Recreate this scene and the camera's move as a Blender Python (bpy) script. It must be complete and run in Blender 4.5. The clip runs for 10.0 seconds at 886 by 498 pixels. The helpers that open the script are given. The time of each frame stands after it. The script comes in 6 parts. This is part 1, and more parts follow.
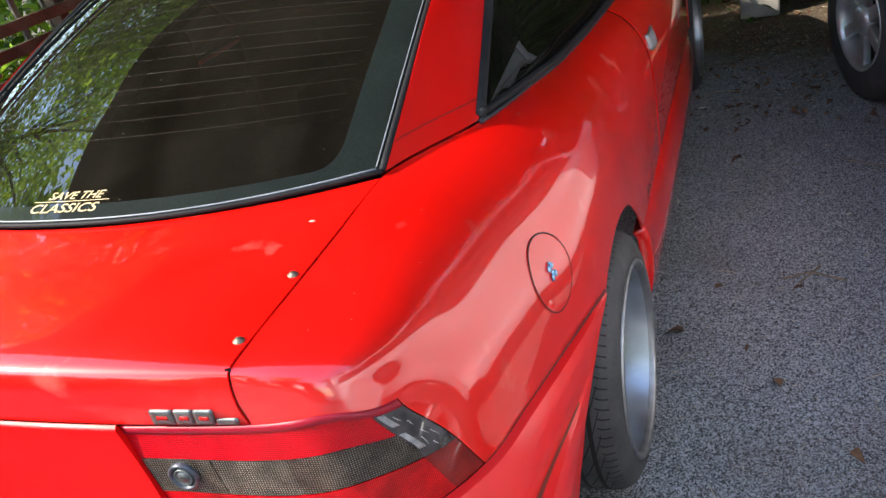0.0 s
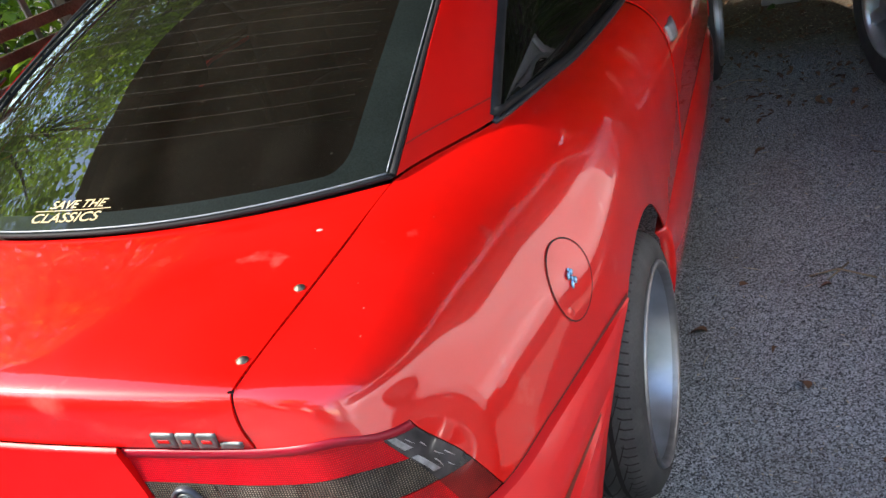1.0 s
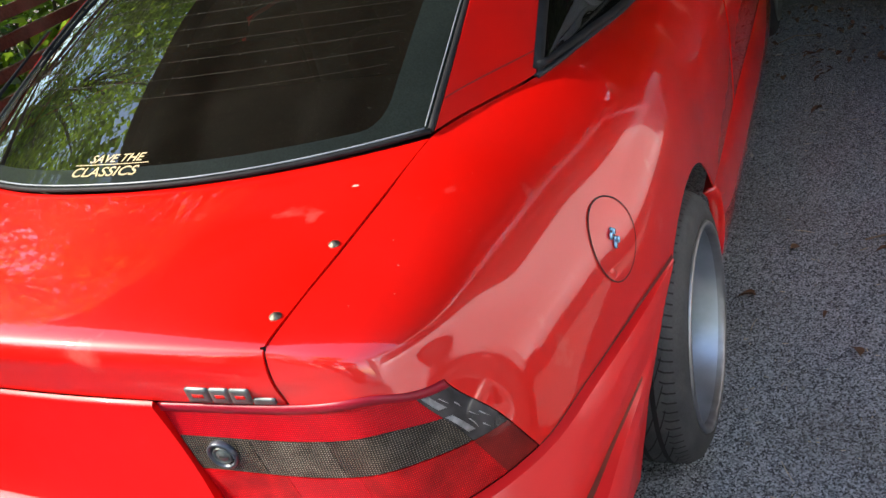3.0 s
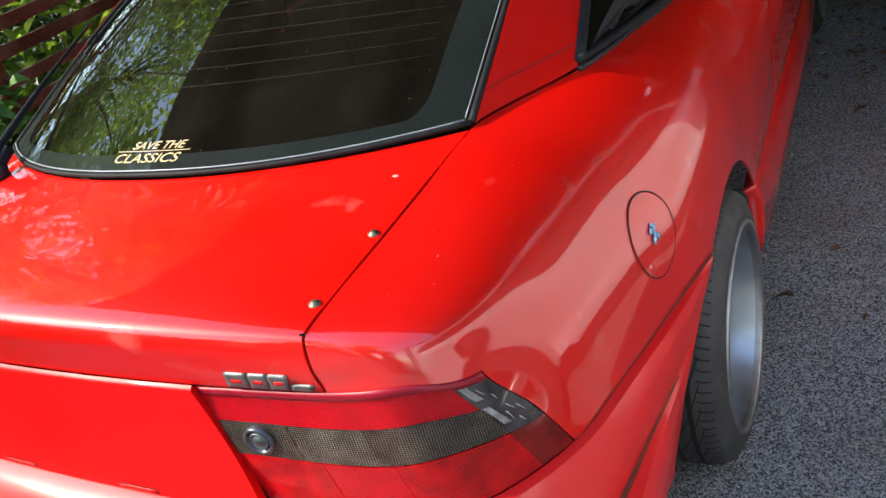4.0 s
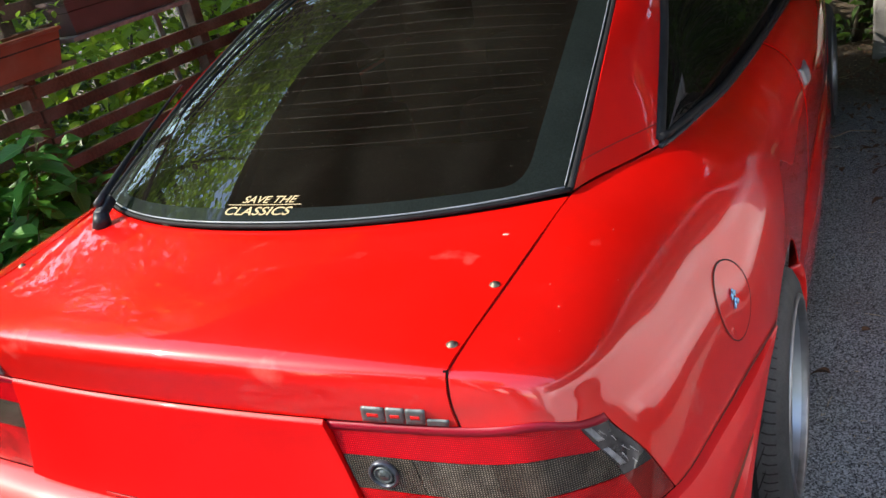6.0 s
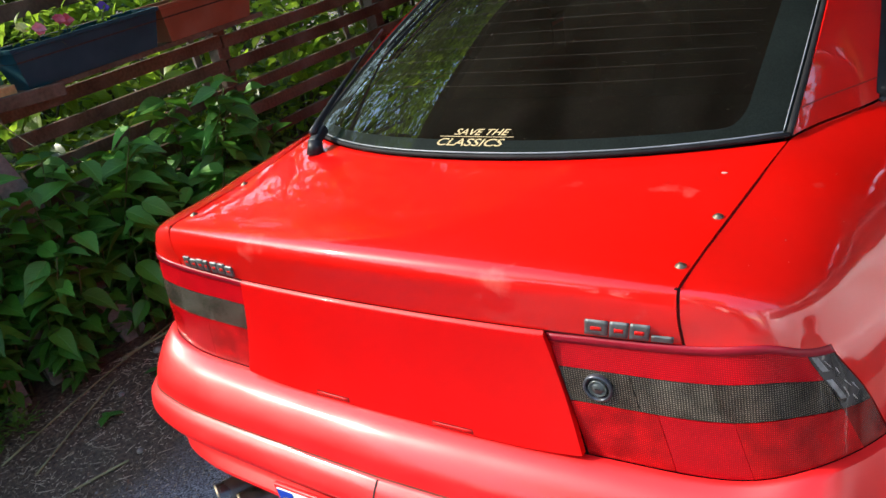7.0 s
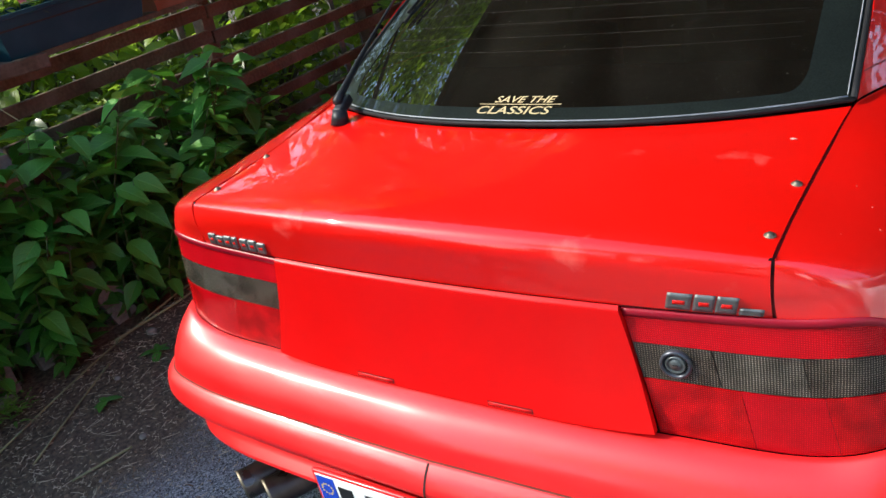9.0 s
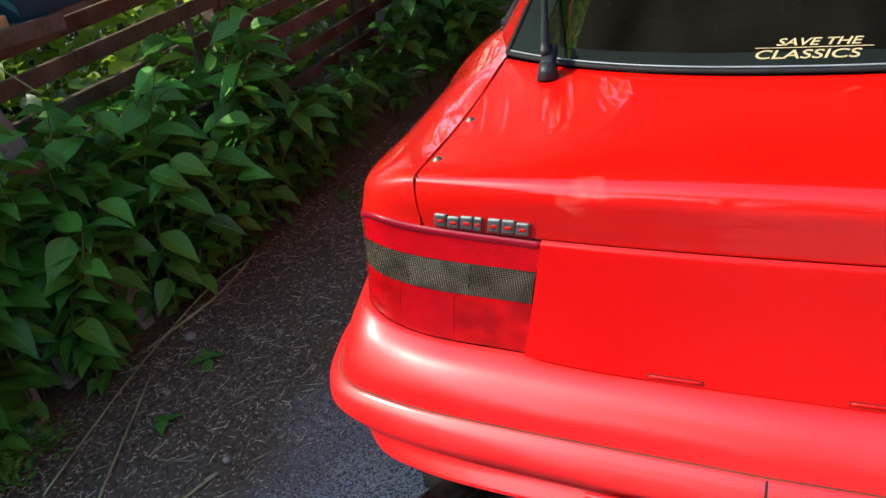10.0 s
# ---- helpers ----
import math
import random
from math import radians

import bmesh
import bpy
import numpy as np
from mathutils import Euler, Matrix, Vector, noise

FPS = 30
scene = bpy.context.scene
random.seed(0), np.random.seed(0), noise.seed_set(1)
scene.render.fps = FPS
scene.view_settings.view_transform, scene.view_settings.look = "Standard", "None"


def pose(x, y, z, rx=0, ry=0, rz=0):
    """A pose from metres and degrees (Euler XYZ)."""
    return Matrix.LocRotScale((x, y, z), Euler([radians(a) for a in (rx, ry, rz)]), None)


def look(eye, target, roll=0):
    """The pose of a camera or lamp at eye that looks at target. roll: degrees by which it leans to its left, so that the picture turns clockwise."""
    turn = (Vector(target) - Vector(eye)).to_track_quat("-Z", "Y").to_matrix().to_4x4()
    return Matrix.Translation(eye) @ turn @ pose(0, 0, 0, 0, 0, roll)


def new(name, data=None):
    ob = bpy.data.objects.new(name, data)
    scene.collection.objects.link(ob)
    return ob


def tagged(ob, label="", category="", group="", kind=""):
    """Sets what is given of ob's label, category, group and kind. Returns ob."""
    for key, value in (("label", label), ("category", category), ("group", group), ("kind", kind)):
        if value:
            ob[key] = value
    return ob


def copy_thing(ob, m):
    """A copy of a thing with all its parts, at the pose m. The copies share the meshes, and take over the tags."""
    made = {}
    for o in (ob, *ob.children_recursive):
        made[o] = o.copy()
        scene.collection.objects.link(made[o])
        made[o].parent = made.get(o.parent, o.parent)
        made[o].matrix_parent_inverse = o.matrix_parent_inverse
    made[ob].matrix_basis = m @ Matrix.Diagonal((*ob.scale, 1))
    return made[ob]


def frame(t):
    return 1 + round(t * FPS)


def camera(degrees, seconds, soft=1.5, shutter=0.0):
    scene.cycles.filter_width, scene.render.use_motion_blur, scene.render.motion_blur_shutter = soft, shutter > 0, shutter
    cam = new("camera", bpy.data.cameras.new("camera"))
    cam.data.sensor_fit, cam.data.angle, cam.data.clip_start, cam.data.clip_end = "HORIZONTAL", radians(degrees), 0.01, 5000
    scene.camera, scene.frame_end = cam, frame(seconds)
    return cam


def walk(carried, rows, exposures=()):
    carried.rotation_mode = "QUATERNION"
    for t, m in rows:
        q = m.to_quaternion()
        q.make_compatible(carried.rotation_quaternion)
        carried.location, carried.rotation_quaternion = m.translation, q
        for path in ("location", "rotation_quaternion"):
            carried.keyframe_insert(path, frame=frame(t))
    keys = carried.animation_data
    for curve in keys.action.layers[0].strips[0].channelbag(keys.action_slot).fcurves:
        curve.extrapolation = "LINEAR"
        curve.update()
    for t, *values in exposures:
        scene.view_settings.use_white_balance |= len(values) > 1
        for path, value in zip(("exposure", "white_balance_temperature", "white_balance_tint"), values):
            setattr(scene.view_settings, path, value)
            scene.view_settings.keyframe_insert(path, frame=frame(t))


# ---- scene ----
cam = camera(55.9, 10.0)
PATH = [
    (0, (1.203, -0.575, 1.518), (0.462, 1.031, 0.585), -13.3),
    (0.5, (1.202, -0.532, 1.516), (0.463, 1.066, 0.565), -13.3),
    (1, (1.186, -0.51, 1.512), (0.406, 1.072, 0.569), -14.6),
    (1.5, (1.186, -0.495, 1.513), (0.365, 1.059, 0.558), -16.0),
    (2, (1.185, -0.491, 1.491), (0.337, 1.034, 0.514), -16.1),
    (3.5, (1.184, -0.484, 1.492), (0.28, 0.995, 0.493), -16.1),
    (4, (1.171, -0.492, 1.488), (0.229, 0.969, 0.498), -16.0),
    (4.5, (1.163, -0.498, 1.491), (0.194, 0.949, 0.507), -15.6),
    (5, (1.165, -0.52, 1.509), (0.172, 0.948, 0.583), -14.6),
    (5.2, (1.177, -0.531, 1.523), (0.168, 0.961, 0.654), -14.7),
    (6.3, (0.973, -0.745, 1.543), (0.077, 0.837, 0.709), -12.1),
    (6.5, (0.945, -0.791, 1.54), (-0.077, 0.728, 0.735), -12.1),
    (7, (0.942, -0.836, 1.518), (-0.212, 0.577, 0.699), -12.1),
    (7.5, (0.959, -0.859, 1.528), (-0.315, 0.457, 0.725), -14.8),
    (8, (0.95, -0.837, 1.537), (-0.284, 0.516, 0.734), -14.5),
    (8.5, (0.903, -0.856, 1.546), (-0.319, 0.502, 0.733), -14.5),
    (9, (0.774, -0.871, 1.513), (-0.301, 0.564, 0.627), -11.8),
    (9.5, (0.433, -0.83, 1.457), (-0.428, 0.681, 0.469), -11.3),
    (10, (0.064, -0.954, 1.485), (-0.782, 0.579, 0.52), -10.4),
]
walk(cam, [(t, look(eye, target, roll)) for t, eye, target, roll in PATH],
     [(0, 1.92, 7050, 8), (1, 1.82, 7050, 8), (2.2, 1.70, 7150, 7), (4.5, 1.50, 7200, 7), (6.5, 1.40, 6950, 7), (7.5, 1.24, 7000, 6), (8.2, 1.28, 6950, 6), (9, 1.24, 6750, 5), (10, 1.24, 6800, 4)])

# ---- light ----
world = bpy.data.worlds.new("sky")
scene.world = world
world.use_nodes = True
wn = world.node_tree.nodes
sky = wn.new("ShaderNodeTexSky")
sky.sky_type, sky.sun_disc = "NISHITA", False
SUN_FROM = Vector((-0.69, -0.40, 0.60)).normalized()
sky.sun_elevation = math.asin(SUN_FROM.z)
sky.sun_rotation = math.atan2(SUN_FROM.x, SUN_FROM.y)
sky.air_density, sky.dust_density, sky.ozone_density = 1.0, 0.6, 1.5
world.node_tree.links.new(sky.outputs[0], wn["Background"].inputs[0])
wn["Background"].inputs[1].default_value = 0.24
sun = new("sun", bpy.data.lights.new("sun", "SUN"))
sun.data.energy, sun.data.angle, sun.data.color = 2.8, radians(0.53), (1.0, 0.95, 0.87)
sun.matrix_world = look((SUN_FROM * 20)[:], (0, 0, 0))


# ---- materials ----
def material(name, base, rough=0.5, metal=0.0, coat=0.0, var=0.0, var_scale=6.0, fine=0.0, fine_scale=120.0,
             bump=0.0, bump_scale=80.0, dirt=None, dirt_amount=0.0, dirt_scale=3.0, dirt_from=0.48, spec=0.5, rough_var=0.0, per_piece=0.0):
    m = bpy.data.materials.new(name)
    m.use_nodes = True
    nt = m.node_tree
    b = nt.nodes["Principled BSDF"]
    b.inputs["Roughness"].default_value, b.inputs["Metallic"].default_value = rough, metal
    b.inputs["Coat Weight"].default_value, b.inputs["Coat Roughness"].default_value = coat, 0.03
    b.inputs["Specular IOR Level"].default_value = spec
    b.inputs["Coat IOR"].default_value = 1.7
    co = nt.nodes.new("ShaderNodeTexCoord").outputs["Object"]

    def tex(scale, detail=4.0):
        n = nt.nodes.new("ShaderNodeTexNoise")
        n.inputs["Scale"].default_value, n.inputs["Detail"].default_value = scale, detail
        nt.links.new(co, n.inputs["Vector"])
        return n.outputs["Fac"]

    def mix(kind, fac, a, c):
        n = nt.nodes.new("ShaderNodeMix")
        n.data_type, n.blend_type = "RGBA", kind
        for key, val in ((0, fac), (6, a), (7, c)):
            if isinstance(val, bpy.types.NodeSocket):
                nt.links.new(val, n.inputs[key])
            else:
                n.inputs[key].default_value = val if key == 0 else (*val[:3], 1)
        return n.outputs[2]

    def ramp(sock, lo, hi, a, c):
        n = nt.nodes.new("ShaderNodeMapRange")
        for k, v in zip((1, 2, 3, 4), (lo, hi, a, c)):
            n.inputs[k].default_value = v
        nt.links.new(sock, n.inputs[0])
        return n.outputs[0]

    col = base
    if var or fine or dirt_amount or per_piece:
        node = nt.nodes.new("ShaderNodeRGB")
        node.outputs[0].default_value = (*base, 1)
        col = node.outputs[0]
    if var:
        dark, light = [c * (1 - var) for c in base], [min(1, c * (1 + var)) for c in base]
        col = mix("MIX", ramp(tex(var_scale), 0.3, 0.7, 0, 1), dark, light)
    if fine:
        grey = ramp(tex(fine_scale, 2.0), 0.3, 0.7, 1 - fine, 1 + fine)
        col = mix("MULTIPLY", 1.0, col, grey)
    if per_piece:
        info = nt.nodes.new("ShaderNodeObjectInfo").outputs["Random"]
        col = mix("MULTIPLY", 1.0, col, ramp(info, 0, 1, 1 - per_piece, 1 + per_piece))
    if dirt_amount:
        fac = ramp(tex(dirt_scale, 6.0), dirt_from, dirt_from + 0.22, 0, dirt_amount)
        col = mix("MIX", fac, col, dirt)
    if isinstance(col, bpy.types.NodeSocket):
        nt.links.new(col, b.inputs["Base Color"])
    else:
        b.inputs["Base Color"].default_value = (*base, 1)
    if rough_var:
        nt.links.new(ramp(tex(var_scale * 1.7, 5), 0.3, 0.7, max(0, rough - rough_var), min(1, rough + rough_var)), b.inputs["Roughness"])
    if bump:
        n = nt.nodes.new("ShaderNodeBump")
        n.inputs["Strength"].default_value, n.inputs["Distance"].default_value = 1.0, bump
        nt.links.new(tex(bump_scale, 3.0), n.inputs["Height"])
        nt.links.new(n.outputs[0], b.inputs["Normal"])
    return m


RED = material("red_paint", (0.64, 0.0035, 0.002), 0.40, coat=1.0, spec=0.3, dirt=(0.75, 0.30, 0.24), dirt_amount=0.5, dirt_scale=9.0, dirt_from=0.66, var=0.05, var_scale=3.0, rough_var=0.06, bump=0.00006, bump_scale=90)
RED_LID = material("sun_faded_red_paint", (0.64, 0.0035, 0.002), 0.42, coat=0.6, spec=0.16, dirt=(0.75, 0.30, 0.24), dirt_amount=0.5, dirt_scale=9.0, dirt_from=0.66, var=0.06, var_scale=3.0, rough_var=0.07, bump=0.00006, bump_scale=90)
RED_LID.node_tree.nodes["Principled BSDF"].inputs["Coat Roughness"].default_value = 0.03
RED_MATT = material("faded_red_paint", (0.66, 0.006, 0.008), 0.48, coat=0.34, spec=0.50, var=0.06, var_scale=4.0, rough_var=0.08, bump=0.00008, bump_scale=120)
RED_MATT.node_tree.nodes["Principled BSDF"].inputs["Coat Roughness"].default_value = 0.15
RED_PANEL = material("smoothed_red_panel", (0.62, 0.0022, 0.0028), 0.42, coat=0.12, spec=0.18, var=0.05, var_scale=4.0, rough_var=0.06, bump=0.00006, bump_scale=120)
RUBBER = material("black_rubber", (0.013, 0.013, 0.014), 0.65, spec=0.18, var=0.3, var_scale=20, bump=0.0003, bump_scale=300)
TYRE = material("tyre_rubber", (0.033, 0.034, 0.036), 0.7, var=0.25, var_scale=12, fine=0.15, fine_scale=200, bump=0.0004, bump_scale=250, dirt=(0.14, 0.13, 0.12), dirt_amount=0.18, dirt_scale=14)
BLACK_PLASTIC = material("black_plastic", (0.015, 0.016, 0.019), 0.45, spec=0.3, var=0.2, var_scale=30, bump=0.0002, bump_scale=400)
GAP = material("dark_gap", (0.01, 0.008, 0.008), 0.9)
# The body's red with the gaps' shade put into its colour.
GAP_RED = material("shaded_red_gap", (0.10, 0.004, 0.003), 0.8)
ALLOY_GREY = material("grey_painted_alloy", (0.22, 0.22, 0.23), 0.45, metal=0.4, var=0.2, var_scale=12)
STEEL = material("worn_steel", (0.20, 0.17, 0.13), 0.55, metal=1.0, var=0.3, var_scale=60, bump=0.0003, bump_scale=300)
EXHAUST = material("heat_stained_steel", (0.11, 0.085, 0.080), 0.34, metal=1.0, var=0.45, var_scale=9, rough_var=0.15)
SOOT = material("soot", (0.008, 0.008, 0.008), 0.9)
PEWTER = material("weathered_badge_metal", (0.115, 0.125, 0.125), 0.42, metal=0.5, var=0.35, var_scale=70, bump=0.0004, bump_scale=250)
LOCK_RING = material("dark_lock_metal", (0.07, 0.075, 0.09), 0.35, metal=0.6, var=0.3, var_scale=60)
GOLD = material("pale_gold_vinyl", (0.50, 0.385, 0.20), 0.45)
WIRE = material("heater_wire", (0.06, 0.048, 0.032), 0.8)
CLEAR_SMOKE = material("clear_smoked_plastic", (0.052, 0.046, 0.048), 0.2, coat=0.6, spec=0.2, var=0.6, var_scale=22)
SLIVER = material("facet_glint", (0.36, 0.34, 0.34), 0.3, metal=0.3, var=0.4, var_scale=90)
FACET = material("dull_reflector", (0.22, 0.215, 0.22), 0.4, metal=0.2, var=0.5, var_scale=60)
SEAL_SHEEN = material("seal_sheen", (0.24, 0.25, 0.27), 0.4, var=0.2, var_scale=20)
PLATE_WHITE = material("plate_white", (0.78, 0.79, 0.78), 0.35, var=0.05, var_scale=30)
PLATE_BLUE = material("plate_blue", (0.012, 0.06, 0.50), 0.35)
PLATE_BLACK = material("plate_black", (0.012, 0.012, 0.012), 0.4)
PLATE_GREEN = material("plate_green", (0.12, 0.33, 0.10), 0.5, fine=0.2, fine_scale=600)
YELLOW = material("yellow_print", (0.8, 0.55, 0.05), 0.5)
FABRIC = material("dark_seat_fabric", (0.014, 0.014, 0.015), 0.9, var=0.3, var_scale=25, bump=0.001, bump_scale=200)
HEADLINER = material("parcel_shelf_felt", (0.05, 0.045, 0.035), 0.95, var=0.35, var_scale=7, bump=0.0008, bump_scale=300)
SILVER = material("lilac_silver_paint", (0.68, 0.67, 0.74), 0.3, metal=0.1, coat=0.8, var=0.04, var_scale=3, dirt=(0.3, 0.28, 0.27), dirt_amount=0.3, dirt_scale=2)
SILVER_TRIM = material("pale_grey_plastic", (0.42, 0.42, 0.47), 0.45, var=0.08, var_scale=8)


def glass_material(name, tint, ior=1.5, rough=0.0):
    """Tinted window glass: what is behind shows through it, darkened, under a clear reflection."""
    m = bpy.data.materials.new(name)
    m.use_nodes = True
    nt = m.node_tree
    nt.nodes.remove(nt.nodes["Principled BSDF"])
    out = nt.nodes["Material Output"]
    clear, gloss = nt.nodes.new("ShaderNodeBsdfTransparent"), nt.nodes.new("ShaderNodeBsdfGlossy")
    clear.inputs[0].default_value = (*tint, 1)
    gloss.inputs["Roughness"].default_value = rough
    fres = nt.nodes.new("ShaderNodeFresnel")
    fres.inputs["IOR"].default_value = ior
    mixer = nt.nodes.new("ShaderNodeMixShader")
    dust = nt.nodes.new("ShaderNodeBsdfDiffuse")
    dust.inputs[0].default_value = (0.26, 0.23, 0.17, 1)
    co = nt.nodes.new("ShaderNodeTexCoord").outputs["Object"]
    n1, n2 = nt.nodes.new("ShaderNodeTexNoise"), nt.nodes.new("ShaderNodeTexNoise")
    n1.inputs["Scale"].default_value, n1.inputs["Detail"].default_value = 5.0, 8.0
    n2.inputs["Scale"].default_value, n2.inputs["Detail"].default_value = 220.0, 2.0
    spots, film, total = nt.nodes.new("ShaderNodeMapRange"), nt.nodes.new("ShaderNodeMapRange"), nt.nodes.new("ShaderNodeMath")
    for n, v in ((spots, (0.715, 0.76, 0.0, 0.40)), (film, (0.30, 0.75, 0.010, 0.036))):
        for k, val in zip((1, 2, 3, 4), v):
            n.inputs[k].default_value = val
    smear = nt.nodes.new("ShaderNodeMapping")
    smear.inputs["Scale"].default_value = (1.8, 0.8, 0.8)
    smear.inputs["Rotation"].default_value = (0, 0, 0.6)
    nt.links.new(co, smear.inputs[0]), nt.links.new(smear.outputs[0], n1.inputs["Vector"]), nt.links.new(co, n2.inputs["Vector"])
    nt.links.new(n2.outputs["Fac"], spots.inputs[0]), nt.links.new(n1.outputs["Fac"], film.inputs[0])
    total.operation = "ADD"
    nt.links.new(spots.outputs[0], total.inputs[0]), nt.links.new(film.outputs[0], total.inputs[1])
    nt.links.new(fres.outputs[0], mixer.inputs[0])
    nt.links.new(clear.outputs[0], mixer.inputs[1]), nt.links.new(gloss.outputs[0], mixer.inputs[2])
    top = nt.nodes.new("ShaderNodeMixShader")
    nt.links.new(total.outputs[0], top.inputs[0])
    nt.links.new(mixer.outputs[0], top.inputs[1]), nt.links.new(dust.outputs[0], top.inputs[2])
    nt.links.new(top.outputs[0], out.inputs[0])
    return m


GLASS = glass_material("tinted_rear_glass", (0.17, 0.172, 0.150), 2.0)
SIDE_GLASS = glass_material("tinted_side_glass", (0.020, 0.022, 0.021), 1.5)


def lens_material(name, base, rib, depth, coat=1.0, metal=0.0, patchy=0.0, low=0.65, high=1.7, across=1.0):
    """Moulded lamp plastic: smooth outside, with rows of small prisms."""
    m = bpy.data.materials.new(name)
    m.use_nodes = True
    nt = m.node_tree
    b = nt.nodes["Principled BSDF"]
    b.inputs["Roughness"].default_value, b.inputs["Metallic"].default_value = 0.25, metal
    b.inputs["Specular IOR Level"].default_value = 0.10
    b.inputs["Coat Weight"].default_value, b.inputs["Coat Roughness"].default_value = coat, 0.04
    uv = nt.nodes.new("ShaderNodeTexCoord").outputs["UV"]
    heights = []
    for axis in ("X", "Y"):
        w = nt.nodes.new("ShaderNodeTexWave")
        w.wave_type, w.bands_direction, w.wave_profile = "BANDS", axis, "SIN"
        w.inputs["Scale"].default_value = rib * (across if axis == "X" else 1.0)
        nt.links.new(uv, w.inputs["Vector"])
        heights.append(w.outputs["Fac"])
    mul = nt.nodes.new("ShaderNodeMath")
    mul.operation = "MULTIPLY"
    nt.links.new(heights[0], mul.inputs[0]), nt.links.new(heights[1], mul.inputs[1])
    bump = nt.nodes.new("ShaderNodeBump")
    bump.inputs["Strength"].default_value, bump.inputs["Distance"].default_value = 1.0, depth
    nt.links.new(mul.outputs[0], bump.inputs["Height"])
    nt.links.new(bump.outputs[0], b.inputs["Normal"])
    # Light caught in the prisms, mixed into the colour as bright dots.
    mixer = nt.nodes.new("ShaderNodeMix")
    mixer.data_type = "RGBA"
    mixer.inputs[6].default_value, mixer.inputs[7].default_value = (*[c * low for c in base], 1), (*[min(1, c * high) for c in base], 1)
    dots = nt.nodes.new("ShaderNodeMapRange")
    for k, v in zip((1, 2, 3, 4), (0.45, 1.0, 0.0, 1.0)):
        dots.inputs[k].default_value = v
    nt.links.new(mul.outputs[0], dots.inputs[0]), nt.links.new(dots.outputs[0], mixer.inputs[0])
    # Glow from the inner reflectors, put into the colour as soft patches.
    spots = nt.nodes.new("ShaderNodeTexNoise")
    spots.inputs["Scale"].default_value, spots.inputs["Detail"].default_value = 24.0, 1.0
    nt.links.new(uv, spots.inputs["Vector"])
    level = nt.nodes.new("ShaderNodeMapRange")
    for k, v in zip((1, 2, 3, 4), (0.35, 0.70, 1 - patchy * 0.6, 1 + patchy)):
        level.inputs[k].default_value = v
    nt.links.new(spots.outputs["Fac"], level.inputs[0])
    scaled = nt.nodes.new("ShaderNodeMix")
    scaled.data_type, scaled.blend_type = "RGBA", "MULTIPLY"
    scaled.inputs[0].default_value = 1.0
    nt.links.new(mixer.outputs[2], scaled.inputs[6]), nt.links.new(level.outputs[0], scaled.inputs[7])
    nt.links.new(scaled.outputs[2], b.inputs["Base Color"])
    return m


LENS_RED = lens_material("red_lens", (0.50, 0.002, 0.008), 92, 0.0006, coat=0.3, patchy=0.10, low=0.7, high=2.1)
LENS_DEEP = lens_material("deep_red_lens", (0.50, 0.003, 0.006), 92, 0.0005, coat=0.3, patchy=0.35, low=0.6, high=2.0)
LENS_DUSK = lens_material("dusky_red_lens", (0.20, 0.008, 0.007), 92, 0.0003, coat=0.7, patchy=0.3)
LENS_SMOKE = lens_material("smoked_lens", (0.045, 0.037, 0.028), 92, 0.0008, coat=0.45, low=0.55, high=5.5, across=0.8, patchy=0.45)
LENS_SMOKE_LIGHT = lens_material("pale_smoked_lens", (0.058, 0.051, 0.040), 92, 0.0008, coat=0.45, low=0.55, high=5.5, across=0.8, patchy=0.45)


# ---- mesh helpers ----
def part(name, bm, mat, parent=None, label="", smooth=True, m=None):
    me = bpy.data.meshes.new(name)
    bm.to_mesh(me)
    bm.free()
    for mt in mat if isinstance(mat, (list, tuple)) else [mat]:
        me.materials.append(mt)
    if smooth:
        for p in me.polygons:
            p.use_smooth = True
    ob = new(name, me)
    ob.parent = parent
    if m is not None:
        ob.matrix_basis = m
    return tagged(ob, label)


def thing(name, label, category, group="", m=None, kind=""):
    ob = new(name)
    ob.empty_display_size = 0.1
    if m is not None:
        ob.matrix_basis = m
    return tagged(ob, label, category, group, kind)


def spline(points, u):
    """A smooth curve through evenly numbered points, at u."""
    n = len(points) - 1
    i = min(max(int(math.floor(u)), 0), n - 1)
    f = u - i
    p1, p2 = Vector(points[i]), Vector(points[i + 1])
    p0 = Vector(points[i - 1]) if i > 0 else 2 * p1 - p2
    p3 = Vector(points[i + 2]) if i + 2 <= n else 2 * p2 - p1
    return 0.5 * (2 * p1 + (p2 - p0) * f + (2 * p0 - 5 * p1 + 4 * p2 - p3) * f * f + (3 * p1 - p0 - 3 * p2 + p3) * f ** 3)


def steps(lo, hi, n):
    return [lo + (hi - lo) * i / n for i in range(n + 1)]


